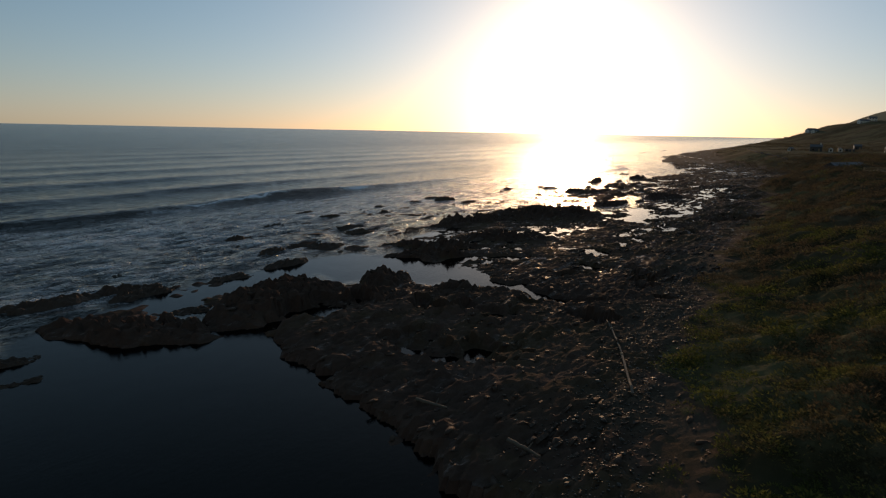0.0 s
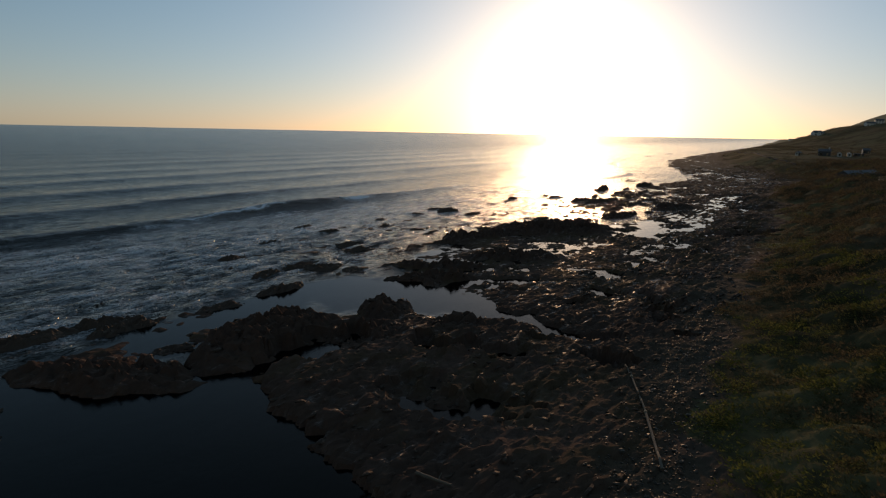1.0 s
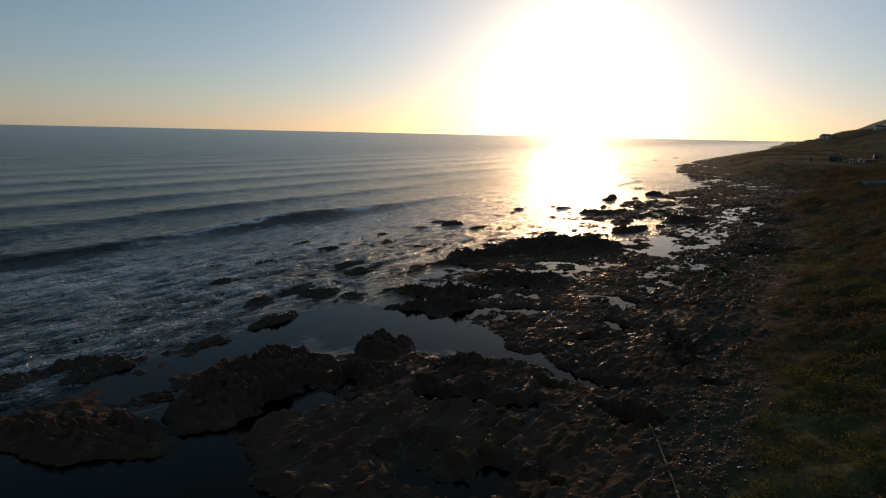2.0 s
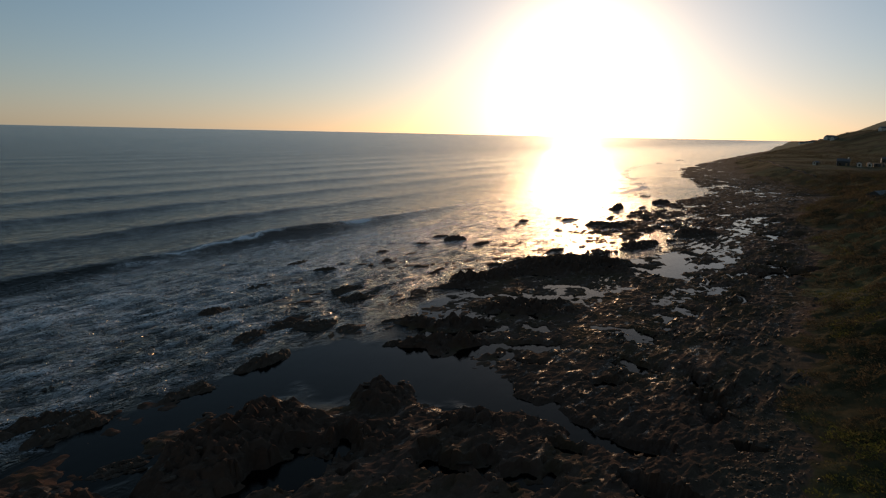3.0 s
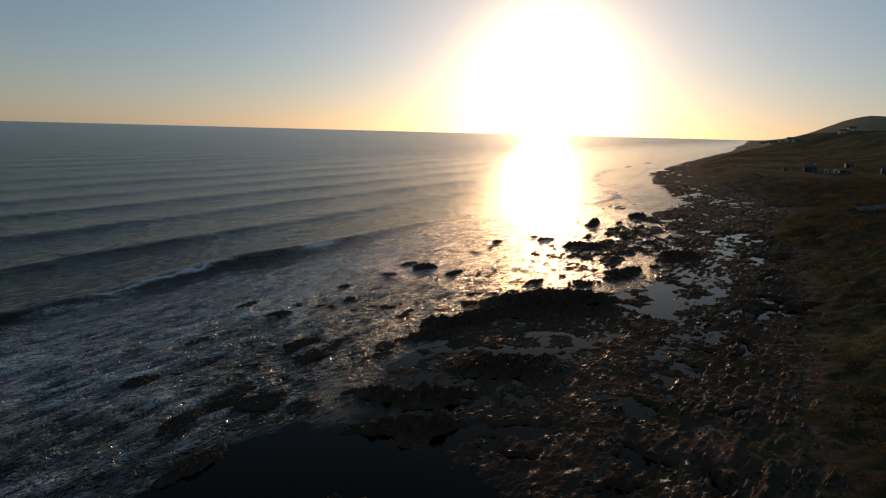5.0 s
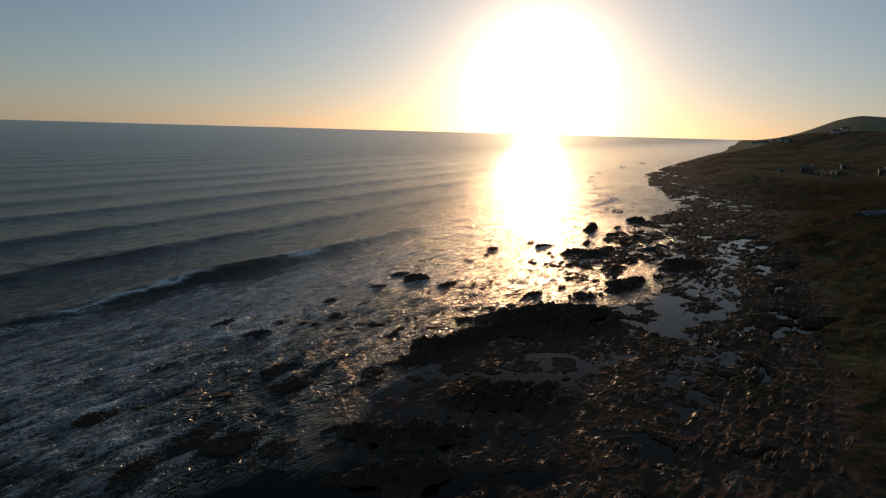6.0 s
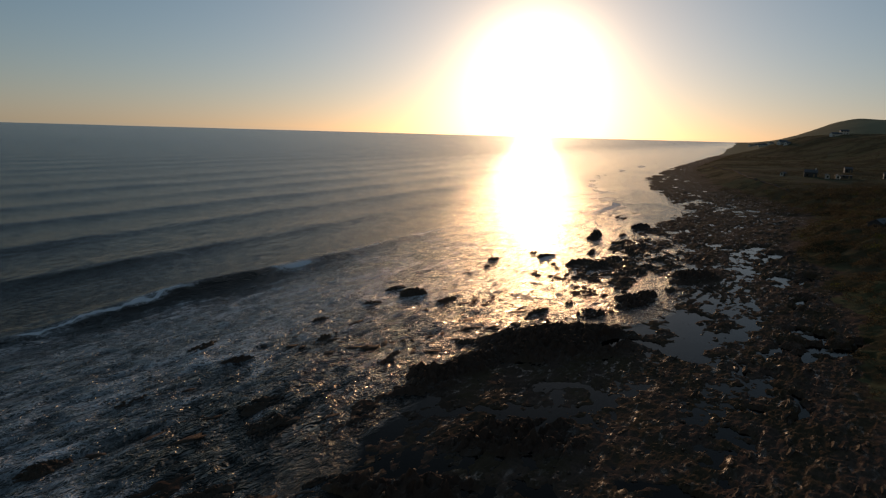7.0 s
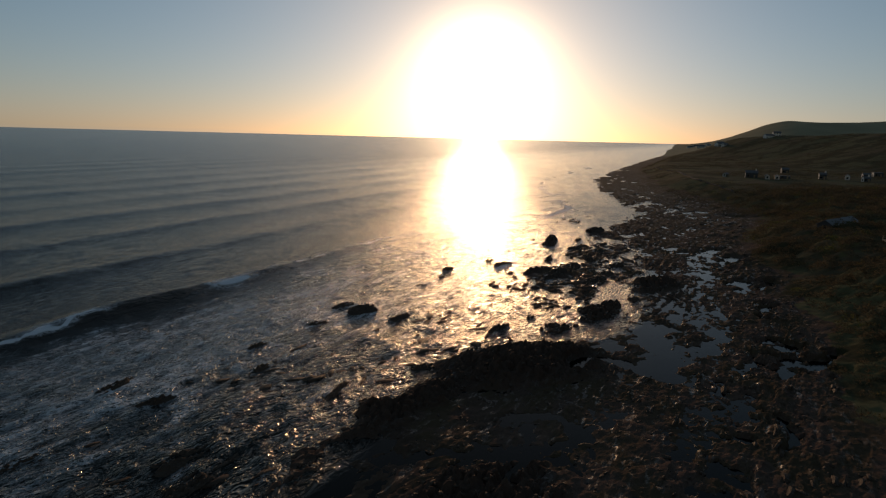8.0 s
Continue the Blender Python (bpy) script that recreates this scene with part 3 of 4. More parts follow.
def swell(x, y):
    """Height of the sea and how foamy it is. The crests run along the shore."""
    sd = inland(SEA_EDGE, x, y)
    c, s = math.cos(radians(58)), math.sin(radians(58))
    along, out = x * c + y * s, x * s - y * c  # out grows towards the shore
    w = out + 3.5 * fbm(x, y, 60, 2, 101)
    open_sea = ramp01(-sd, 16, 62)
    z = np.zeros_like(x)
    for k, (at, high, wide) in enumerate([(-125, 1.7, 5.0), (-158, 1.15, 7.0), (-192, 0.9, 8.0), (-230, 0.8, 9.0), (-268, 0.7, 10.0), (-310, 0.6, 11.0), (-352, 0.5, 12.0)]):
        d = w - at
        front = np.where(d > 0, wide * 0.55, wide * 1.5)
        size = high * (0.75 + 0.5 * fbm(along, 0 * along + 7 * k, 40, 2, 111 + k))
        z = z + size * np.exp(-((d / front) ** 2)) * open_sea
    z = z * (1 - 0.9 * ramp01(y, 195, 250) * (1 - ramp01(-sd, 70, 150)))
    far = ramp01(-w, 370, 430)
    z = z + far * 0.3 * np.sin(w / 7.5 + 2 * fbm(x, y, 120, 2, 121))
    chop = (1 - 0.6 * open_sea) * (0.18 * fbm(x, y, 5, 3, 131) + 0.22 * fbm(x, y, 14, 2, 137))
    crests = 0.55 - np.abs(fbm(along / 4.5, out, 3.3, 3, 261, 0.6)) - 0.6 * np.abs(fbm(along / 3.0, out, 1.6, 2, 267, 0.6))
    chop = chop + (0.60 - 0.22 * open_sea) * (1 - 0.55 * ramp01(y, 112, 155)) * (1 - ramp01(np.hypot(x, y), 230, 420)) * crests
    sway = 4.0 * fbm(x, y, 12, 3, 133)
    calm = np.maximum(ramp01(sd + 0.3 * sway, -0.5 + 2.5 * ramp01(y, 98, 108), 2.5 + 3.0 * ramp01(y, 98, 108)), 1 - ramp01(np.hypot((x + 16) / 1.1, y - 40) + sway, 21, 31))
    calm = np.maximum(calm, 1 - ramp01(np.hypot((x + 3) / 1.6, y - 87) + sway + 2.5 * fbm(x, y, 3.5, 3, 139, 0.6), 7, 14))
    calm = np.maximum(calm, 1 - ramp01(np.abs(inland([(-2, 88), (6, 82), (16.2, 71)], x, y)), 5, 8))  # the sheltered channel
    calm = np.maximum(calm, 1 - ramp01(np.abs(inland([(-33, 56), (-25, 73), (-19, 85), (-12, 91), (-4, 90)], x, y)) + 0.5 * sway + 1.5 * fbm(x, y, 2.5, 2, 135), 3.5, 7.0))  # the dark strip behind the outer rocks
    calm = calm * (1 - ramp01(np.hypot(x, y), 250, 400))
    z = z + (1 - calm) * chop * ramp01(-sd, 0.5, 6)
    z = z * (1 - calm)
    inner = ramp01(w, -127, -118)
    foam = inner * (0.78 - 0.38 * ramp01(y, 150, 230)) * (1 - calm) * (0.15 + 0.85 * np.maximum(ramp01(-sd, 6, 32), 0.7 - 0.7 * ramp01(y, 85, 110)))
    crest = np.exp(-(((w + 124.3 + 1.6 * fbm(x, y, 5, 3, 143)) / 0.8) ** 2)) * ramp01(fbm(along, out * 0, 16, 4, 141), -0.25, 0.25) * ramp01(along, 30, 80) * open_sea
    crest = np.maximum(crest, np.exp(-(((w + 123.5) / 2.2) ** 2) - ((along - 148) / 9) ** 2))
    foam = np.clip(foam * (1 - 0.5 * np.exp(-(((w + 120) / 3.0) ** 2))) + 1.0 * crest, 0, 1)
    foam = foam * (0.85 + 0.15 * ramp01(y, 72, 108)) * (1 + 0.12 * np.exp(-(((y - 125) / 22) ** 2)))
    foam = np.where(crest < 0.3, np.minimum(foam, 0.84), foam)
    for rx, ry, size in SURF_ROCKS + GLINT_ROCKS + OUTER_ROCKS:
        foam = foam + 0.12 * np.exp(-((x - rx) ** 2 + (y - ry) ** 2) / (1.5 * size) ** 2) * (1 - calm)
    surf = sd + 30 + 9 * fbm(x, y, 70, 3, 145)
    foam = foam + 0.9 * np.exp(-((surf / 3.5) ** 2)) * ramp01(y, 240, 330) * ramp01(fbm(x, y, 40, 2, 147), -0.3, 0.2)
    rippled = ramp01(w, -130, -112) * (1 - calm) * (1 - ramp01(y, 220, 300)) * np.maximum(ramp01(-sd, 1, 9), ramp01(y, 98, 116))
    ridge = np.where(np.hypot(x, y) < 300, ramp01(crests, -0.05, 0.45), 0.5)
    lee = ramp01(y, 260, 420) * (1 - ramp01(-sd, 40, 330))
    return z, np.clip(foam, 0, 1), calm, rippled * (1 - 0.4 * ramp01(y, 115, 160)), lee, ridge


def make_sea():
    xs, ys = stops(-4900, -90, 62, 4600, 0.52, 1.045), stops(-150, 45, 210, 4950, 0.52, 1.04)
    gx, gy = np.meshgrid(xs, ys)
    z, foam, calm, rippled, lee, ridge = swell(gx, gy)
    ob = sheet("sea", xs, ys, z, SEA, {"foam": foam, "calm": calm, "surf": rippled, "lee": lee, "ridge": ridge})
    return tagged(ob, "dark sea with swell lines and streaks of foam", "sea", kind="structure")


make_ground()
make_sea()

# ---- helpers for things ----


def ground_z(x, y):
    return float(terrain(np.array([x], float), np.array([y], float))[0][0])


def mesh_of(name, bm, mat, smooth=False):
    me = bpy.data.meshes.new(name)
    bm.to_mesh(me)
    bm.free()
    me.materials.append(mat)
    if smooth:
        me.polygons.foreach_set("use_smooth", np.ones(len(me.polygons), dtype=bool))
    return me


def part(name, bm, mat, parent, label=""):
    ob = new(name, mesh_of(name, bm, mat))
    ob.parent = parent
    return tagged(ob, label)


def box(bm, lo, hi, bevel=0.0):
    made = bmesh.ops.create_cube(bm, size=1.0)["verts"]
    for v in made:
        v.co = Vector([(a + b) / 2 + c * (b - a) for a, b, c in zip(lo, hi, v.co)])
    if bevel:
        edges = list({e for v in made for e in v.link_edges})
        bmesh.ops.bevel(bm, geom=edges, offset=bevel, segments=1, affect="EDGES")


def one_box(lo, hi, bevel=0.0):
    bm = bmesh.new()
    box(bm, lo, hi, bevel)
    return bm


def crag(seed, subdivisions, jag, flat=0.6):
    """A broken, angular rock about two metres across."""
    bm = bmesh.new()
    bmesh.ops.create_icosphere(bm, subdivisions=subdivisions, radius=1.0)
    off = Vector((seed * 7.13, seed * -3.7, seed * 1.9))
    for v in bm.verts:
        p = v.co.copy()
        r = 1.0 + jag * noise.fractal(p * 1.3 + off, 0.9, 2.0, 4) + 0.5 * jag * noise.noise(p * 3.7 + off)
        cell = noise.cell_vector(p * 2.1 + off)
        p = p * r + (cell - Vector((0.5, 0.5, 0.5))) * 0.22 * jag
        v.co = Vector((p.x, p.y, p.z * flat))
    return bm


# ---- rocks standing in the surf ----
def reef_rock(seed):
    """A low ragged ledge one metre long each way, that goes down under the water on all sides."""
    n, m = 46, 34
    u, v = np.meshgrid(np.linspace(-1.3, 1.3, n), np.linspace(-1.3, 1.3, m))
    k = seed * 13.7
    wu, wv = u + 0.45 * fbm(u + k, v, 0.7, 4, 201, 0.65), v + 0.45 * fbm(u + k, v, 0.7, 4, 211, 0.65)
    q = wu * wu + wv * wv
    top = 0.55 + 0.9 * fbm(u + k, v * 1.6, 0.7, 4, 221, 0.6) + 0.9 * np.abs(fbm(u + k, v, 0.3, 3, 231, 0.7))
    h = np.where(q < 1, np.clip(1 - q, 0, 1) ** 0.45 * top - 0.12, -0.5 * (q - 1))
    h = np.clip(h, -0.6, 1.3)
    edge = np.maximum(np.abs(u), np.abs(v)) > 1.25
    h = np.where(edge, -0.9, h)
    bm = bmesh.new()
    grid = [[bm.verts.new((float(u[j, i]), float(v[j, i]), float(h[j, i]))) for i in range(n)] for j in range(m)]
    for j in range(m - 1):
        for i in range(n - 1):
            bm.faces.new((grid[j][i], grid[j][i + 1], grid[j + 1][i + 1], grid[j + 1][i]))
    rim = grid[0] + [r[-1] for r in grid[1:]] + grid[-1][-2::-1] + [r[0] for r in grid[-2:0:-1]]
    bm.faces.new(rim[::-1])
    return bm


def make_surf_rocks():
    rng = random.Random(11)
    shapes = [mesh_of("surf_rock", reef_rock(k + 1), ROCK) for k in range(9)]
    for rows in (SURF_ROCKS, GLINT_ROCKS, OUTER_ROCKS):
        for x, y, size in rows:
            ob = new("surf_rock", rng.choice(shapes))
            long, wide = size * rng.uniform(0.75, 1.15), size * rng.uniform(0.28, 0.5)
            high = min((0.28 if rows is SURF_ROCKS else 0.34) * size * rng.uniform(0.6, 1.0), 1.7)
            ob.matrix_world = pose(x, y, -0.16, 0, 0, 50 + rng.uniform(-18, 18)) @ Matrix.Diagonal((long, wide, high, 1))
            label = "low dark ragged rock awash in the surf" if size < 2.5 else "large dark ragged ledge of rock standing in the surf"
            tagged(ob, label, "rock", "rocks in the surf")


make_surf_rocks()

# ---- loose rubble over the reef, and stones of the beach ----


def scatter(name, shapes, places, mat, label, category):
    """Many small pieces in one mesh: places are rows of shape, x, y, z, length, width, height, turn."""
    verts, faces, base = [], [], 0
    for k, x, y, z, a, b, c, turn in places:
        co, tri = shapes[k]
        co = co * (a, b, c)
        cs, sn = math.cos(turn), math.sin(turn)
        co = np.stack([co[:, 0] * cs - co[:, 1] * sn + x, co[:, 0] * sn + co[:, 1] * cs + y, co[:, 2] + z], -1)
        verts.append(co)
        faces.append(tri + base)
        base += len(co)
    verts, faces = np.concatenate(verts), np.concatenate(faces)
    me = bpy.data.meshes.new(name)
    me.vertices.add(len(verts))
    me.vertices.foreach_set("co", verts.ravel().astype(np.float32))
    me.loops.add(faces.size)
    me.loops.foreach_set("vertex_index", faces.ravel().astype(np.int32))
    me.polygons.add(len(faces))
    me.polygons.foreach_set("loop_start", np.arange(0, faces.size, 3, dtype=np.int32))
    me.update(calc_edges=True)
    me.materials.append(mat)
    return tagged(new(name, me), label, category, kind="stuff")


def arrays(bm):
    bmesh.ops.triangulate(bm, faces=bm.faces[:])
    bm.verts.ensure_lookup_table()
    co = np.array([v.co[:] for v in bm.verts])
    tri = np.array([[v.index for v in f.verts] for f in bm.faces])
    bm.free()
    return co, tri


def make_rubble():
    rng = np.random.default_rng(5)
    shapes = [arrays(crag(k + 20, 1, 1.3, 0.7)) for k in range(10)]
    n = 130000
    y = 30 + 350 * rng.uniform(0, 1, n) ** 1.3
    lo = np.where(y < 100, -38, np.interp(y, [100, 127, 150, 164, 226, 314, 400], [-12, -6, 15, 40, 70, 115, 150]))
    hi = np.interp(y, [30, 57, 90, 134, 194, 277, 400], [14, 24, 40, 69, 108, 153, 200])
    x = lo + (hi - lo) * rng.uniform(0, 1, n)
    h, veg, gravel, wet, reef_shade = terrain(x, y)
    clump = fbm(x, y, 6, 3, 151)
    keep = (h > -0.05) & (h < 6) & (veg < 0.4) & (clump > -0.6) & (inland(SEA_EDGE, x, y) > -9)
    x, y, h = x[keep][:9000], y[keep][:9000], h[keep][:9000]
    m = len(x)
    size = (0.05 + 0.15 * rng.uniform(0, 1, m) ** 3) * (1 + y / 400)
    turn = radians(54) + rng.normal(0, 0.5, m)
    rows = [(int(rng.integers(10)), x[i], y[i], h[i] - 0.12 * size[i], size[i] * 2.0, size[i] * 0.9, size[i] * 0.8, turn[i]) for i in range(m)]
    scatter("reef_rubble", shapes, rows, ROCK, "dark broken rubble strewn over the reef", "rubble")


def make_beach_stones():
    rng = np.random.default_rng(9)
    x, y = rng.uniform(2, 34, 60000), 30 + 48 * rng.uniform(0, 1, 60000) ** 1.3
    h, veg, gravel, wet, reef_shade = terrain(x, y)
    sv = inland(TURF_EDGE, x, y)
    band = (sv > -7.5) & (sv < 1.5) & (rng.uniform(0, 1, 60000) < np.exp(-(((sv + 2.2) / 2.6) ** 2))) & (h > 0.1)
    x, y, h = x[band], y[band], h[band]
    shapes = [crag(k + 50, 2, 0.35, 0.62) for k in range(6)]
    meshes = [mesh_of("beach_stone", bm, STONE) for bm in shapes]
    for i in range(280):
        s = 0.06 + 0.12 * rng.uniform() ** 2.5
        ob = new("beach_stone", meshes[int(rng.integers(6))])
        ob.matrix_world = pose(x[i], y[i], h[i] + 0.25 * s, rng.uniform(-15, 15), rng.uniform(-15, 15), rng.uniform(0, 360)) @ Matrix.Diagonal((s * 1.3, s, s, 1))
        tagged(ob, "rounded grey stone lying on the shingle", "stone", "stones of the beach")
    small = [arrays(crag(k + 80, 1, 0.35, 0.6)) for k in range(6)]
    rows = []
    for i in range(280, min(len(x), 2600)):
        s = 0.035 + 0.06 * rng.uniform() ** 2
        rows.append((int(rng.integers(6)), x[i], y[i], h[i] + 0.2 * s, s * 1.4, s, s, rng.uniform(0, 6.3)))
    scatter("shingle", small, rows, STONE, "small grey shingle along the edge of the turf", "shingle")


def make_skerries():
    """Small broken rocks that just break the water off the reef."""
    rng = np.random.default_rng(15)
    shapes = [arrays(crag(k + 120, 1, 0.9, 0.6)) for k in range(6)]
    x, y = rng.uniform(-45, 110, 30000), rng.uniform(62, 300, 30000)
    sd = inland(SEA_EDGE, x, y)
    near = (y > 100) & (sd < -1) & (sd > -30) & (fbm(x, y, 16, 3, 241) > 0.08) & (rng.uniform(0, 1, 30000) < np.exp(sd / 11))
    x, y = x[near][:1150], y[near][:1150]
    rows = []
    for i in range(len(x)):
        s = (0.12 + 0.6 * rng.uniform() ** 4) * (0.8 + y[i] / 240)
        rows.append((int(rng.integers(6)), x[i], y[i], 0.0, s * 2.2, s * 0.7, s * 0.32, radians(52) + rng.normal(0, 0.5)))
    scatter("skerries", shapes, rows, ROCK, "small dark rocks breaking the water off the reef", "rocks")


def slab_mesh(seed):
    """A broken plate of rock standing on edge: one metre long, its foot at z = 0."""
    rng = random.Random(seed)
    n = 9
    outline = [(0.5 * math.cos(math.pi * k / (n - 1)) * rng.uniform(0.85, 1.1), 0.10 + 0.42 * math.sin(math.pi * k / (n - 1)) ** 0.6 * rng.uniform(0.7, 1.15)) for k in range(n)]
    outline = [(0.5, -0.25)] + outline + [(-0.5, -0.25)]
    bm = bmesh.new()
    sides = []
    for face, shrink in ((-1, 1.0), (1, 0.86)):
        sides.append([bm.verts.new((u * shrink, face * 0.09 * rng.uniform(0.6, 1.25), w * (shrink if w > 0 else 1))) for u, w in outline])
    m = len(outline)
    for j in range(m):
        bm.faces.new((sides[0][j], sides[0][(j + 1) % m], sides[1][(j + 1) % m], sides[1][j]))
    bm.faces.new(sides[0][::-1])
    bm.faces.new(sides[1])
    bmesh.ops.triangulate(bm, faces=bm.faces[:])
    bmesh.ops.recalc_face_normals(bm, faces=bm.faces[:])
    return mesh_of("tilted_rock", bm, ROCK)


def make_slabs():
    """Tilted plates of rock that stand out of the shelf in rows."""
    rng = np.random.default_rng(17)
    meshes = [slab_mesh(k) for k in range(8)]
    fields = [(5.6, 9.8, 36.2, 42.2, 16, -2.0), (18, 46, 77, 101, 520, 0.02), (33, 69, 106, 138, 420, 0.08)]
    for x0, x1, y0, y1, count, sparse in fields:
        x, y = rng.uniform(x0, x1, count), rng.uniform(y0, y1, count)
        h, veg, gravel, wet, reef_shade = terrain(x, y)
        rows = fbm(x, y, 9, 3, 301)
        for i in range(count):
            size = rng.uniform(0.6, 1.5) * (1 if y0 > 50 else 0.85)
            strike, dip = 52 + rng.normal(0, 7), rng.uniform(48, 66)
            if h[i] < 0.1 or veg[i] > 0.25 or rows[i] < sparse:
                continue
            ob = new("tilted_rock", meshes[int(rng.integers(8))])
            ob.matrix_world = pose(x[i], y[i], h[i] - 0.10, 0, 0, strike) @ pose(0, 0, 0, 90 - dip) @ Matrix.Diagonal((size * rng.uniform(1.0, 1.6), size * rng.uniform(0.7, 1.3), size * rng.uniform(0.5, 0.9), 1))
            tagged(ob, "dark narrow rock standing on edge in the shore", "rock", "tilted rocks of the shore")


make_rubble()
make_slabs()
make_skerries()
make_beach_stones()

# ---- scrub on the slope ----


def make_leaf_material():
    m, t, b = material("coastal_scrub")
    isl = t.nodes.new("ShaderNodeNewGeometry").outputs["Random Per Island"]
    pos = t.nodes.new("ShaderNodeNewGeometry").outputs["Position"]
    split = t.nodes.new("ShaderNodeSeparateXYZ")
    t.links.new(pos, split.inputs[0])
    # moist and green close to the cove, brown heath further along the shore
    patch = maths(t, "SUBTRACT", noise_tex(t, 0.11, 4, 0.6, pos), maths(t, "MULTIPLY", step(t, split.outputs["Y"], 45.0, 130.0), 0.13))
    green = mix(t, isl, (0.077, 0.095, 0.030), (0.163, 0.173, 0.053))
    brown = mix(t, isl, (0.084, 0.066, 0.045), (0.146, 0.112, 0.070))
    col = mix(t, step(t, patch, 0.40, 0.58), brown, green)
    t.links.new(col, b.inputs["Base Color"])
    b.inputs["Roughness"].default_value, b.inputs["Specular IOR Level"].default_value = 0.85, 0.04
    tr = t.nodes.new("ShaderNodeBsdfTranslucent")
    t.links.new(col, tr.inputs["Color"])
    both = node(t, "ShaderNodeMixShader", Fac=0.5)
    t.links.new(b.outputs[0], both.inputs[1])
    t.links.new(tr.outputs[0], both.inputs[2])
    t.links.new(both.outputs[0], t.nodes["Material Output"].inputs["Surface"])
    return m


def tuft(seed, leaves):
    """A low bush about two metres across: leaves in an uneven heap."""
    rng = np.random.default_rng(seed)
    co, tri = [], []
    for k in range(leaves):
        a, up = rng.uniform(0, 2 * math.pi), rng.uniform(0.05, 1.0)
        r = math.sqrt(max(0.0, 1 - up * up)) * rng.uniform(0.55, 1.1)
        base = np.array([r * math.cos(a), r * math.sin(a), 0.75 * up * rng.uniform(0.7, 1.15)])
        lean = np.array([math.cos(a), math.sin(a), rng.uniform(0.2, 1.6)])
        lean = lean / np.linalg.norm(lean) * rng.uniform(0.14, 0.30)
        side = np.cross(lean, rng.normal(0, 1, 3))
        side = side / np.linalg.norm(side) * rng.uniform(0.04, 0.09)
        n = len(co)
        co += [base - side, base + side, base + lean]
        tri += [[n, n + 1, n + 2]]
    return np.array(co), np.array(tri)


def make_scrub():
    rng = np.random.default_rng(21)
    leaf = make_leaf_material()
    shapes = [tuft(k, 66) for k in range(8)]
    n = 90000
    y = 12 + 340 * rng.uniform(0, 1, n) ** 2.4
    x = 5 + rng.uniform(0, 1, n) * (0.95 * np.clip(y, 20, None) + 20)
    h, veg, gravel, wet, reef_shade = terrain(x, y)
    sv = inland(TURF_EDGE, x, y)
    keep = (veg > 0.55) & (rng.uniform(0, 1, n) < 0.35 + 0.65 * ramp01(sv, 0, 12)) & (fbm(x, y, 8, 3, 161) > -0.85)
    x, y, h = x[keep][:16000], y[keep][:16000], h[keep][:16000]
    rows = []
    for i in range(len(x)):
        s = rng.uniform(0.34, 0.95) * (0.9 + max(y[i], 0) / 120)
        rows.append((int(rng.integers(8)), x[i], y[i], h[i] - 0.08 * s, s, s, s * rng.uniform(0.55, 0.95), rng.uniform(0, 6.3)))
    scatter("scrub", shapes, rows, leaf, "low green and brown coastal scrub covering the slope", "scrub")


def make_hill_scrub():
    rng = np.random.default_rng(33)
    shapes = [tuft(k + 30, 24) for k in range(6)]
    y = 300 + 750 * rng.uniform(0, 1, 30000) ** 1.4
    x = np.interp(y, [300, 452, 661, 1061], [158, 200, 294, 538]) + rng.uniform(2, 420, 30000)
    h, veg, gravel, wet, reef_shade = terrain(x, y)
    keep = fbm(x, y, 40, 3, 251) > -0.2
    x, y, h = x[keep][:14000], y[keep][:14000], h[keep][:14000]
    rows = []
    for i in range(len(x)):
        s = rng.uniform(0.9, 2.4)
        rows.append((int(rng.integers(6)), x[i], y[i], h[i] - 0.15 * s, s * 1.2, s * 1.2, s * rng.uniform(0.5, 1.0), rng.uniform(0, 6.3)))
    scatter("hill_scrub", shapes, rows, bpy.data.materials["coastal_scrub"], "dark bushes scattered over the hill", "scrub")


make_scrub()
make_hill_scrub()

# ---- the long pipe and the driftwood on the shingle ----


def tube(path, radius, sides=12):
    bm = bmesh.new()
    rings = []
    for k, p in enumerate(path):
        a, b = Vector(path[max(k - 1, 0)]), Vector(path[min(k + 1, len(path) - 1)])
        q = (b - a).to_track_quat("Z", "Y")
        r = radius[k] if isinstance(radius, (list, tuple)) else radius
        rings.append([bm.verts.new(Vector(p) + q @ Vector((r * math.cos(2 * math.pi * j / sides), r * math.sin(2 * math.pi * j / sides), 0))) for j in range(sides)])
    for lo, hi in zip(rings[:-1], rings[1:]):
        for j in range(sides):
            bm.faces.new((lo[j], lo[(j + 1) % sides], hi[(j + 1) % sides], hi[j]))
    bm.faces.new(rings[0][::-1])
    bm.faces.new(rings[-1])
    return bm


def make_pipe():
    ends = [Vector((16.4, 61.5)), Vector((15.9, 57.5)), Vector((14.9, 51.0)), Vector((13.4, 43.5))]
    heights = [ground_z(p.x, p.y) for p in ends]
    root = tagged(new("pipe"), "long pale weathered pipe lying across the shingle", "pipe")
    root.location = (ends[0].x, ends[0].y, heights[0])
    for k in range(3):
        a, b = ends[k], ends[k + 1]
        pts = []
        for j in range(9):
            p = a.lerp(b, j / 8)
            lie = max(heights[k] + (heights[k + 1] - heights[k]) * j / 8, ground_z(p.x, p.y)) + 0.12
            pts.append((p.x - root.location.x, p.y - root.location.y, lie - root.location.z))
        part("segment", tube(pts, (0.05, 0.065, 0.09)[k]), DRIFT, root)
        if k:
            d = Vector(pts[1]) - Vector(pts[0])
            d.normalize()
            part("collar", tube([Vector(pts[0]) - d * 0.12, Vector(pts[0]) + d * 0.12], 0.115), TIMBER, root, "brown pipe collar")


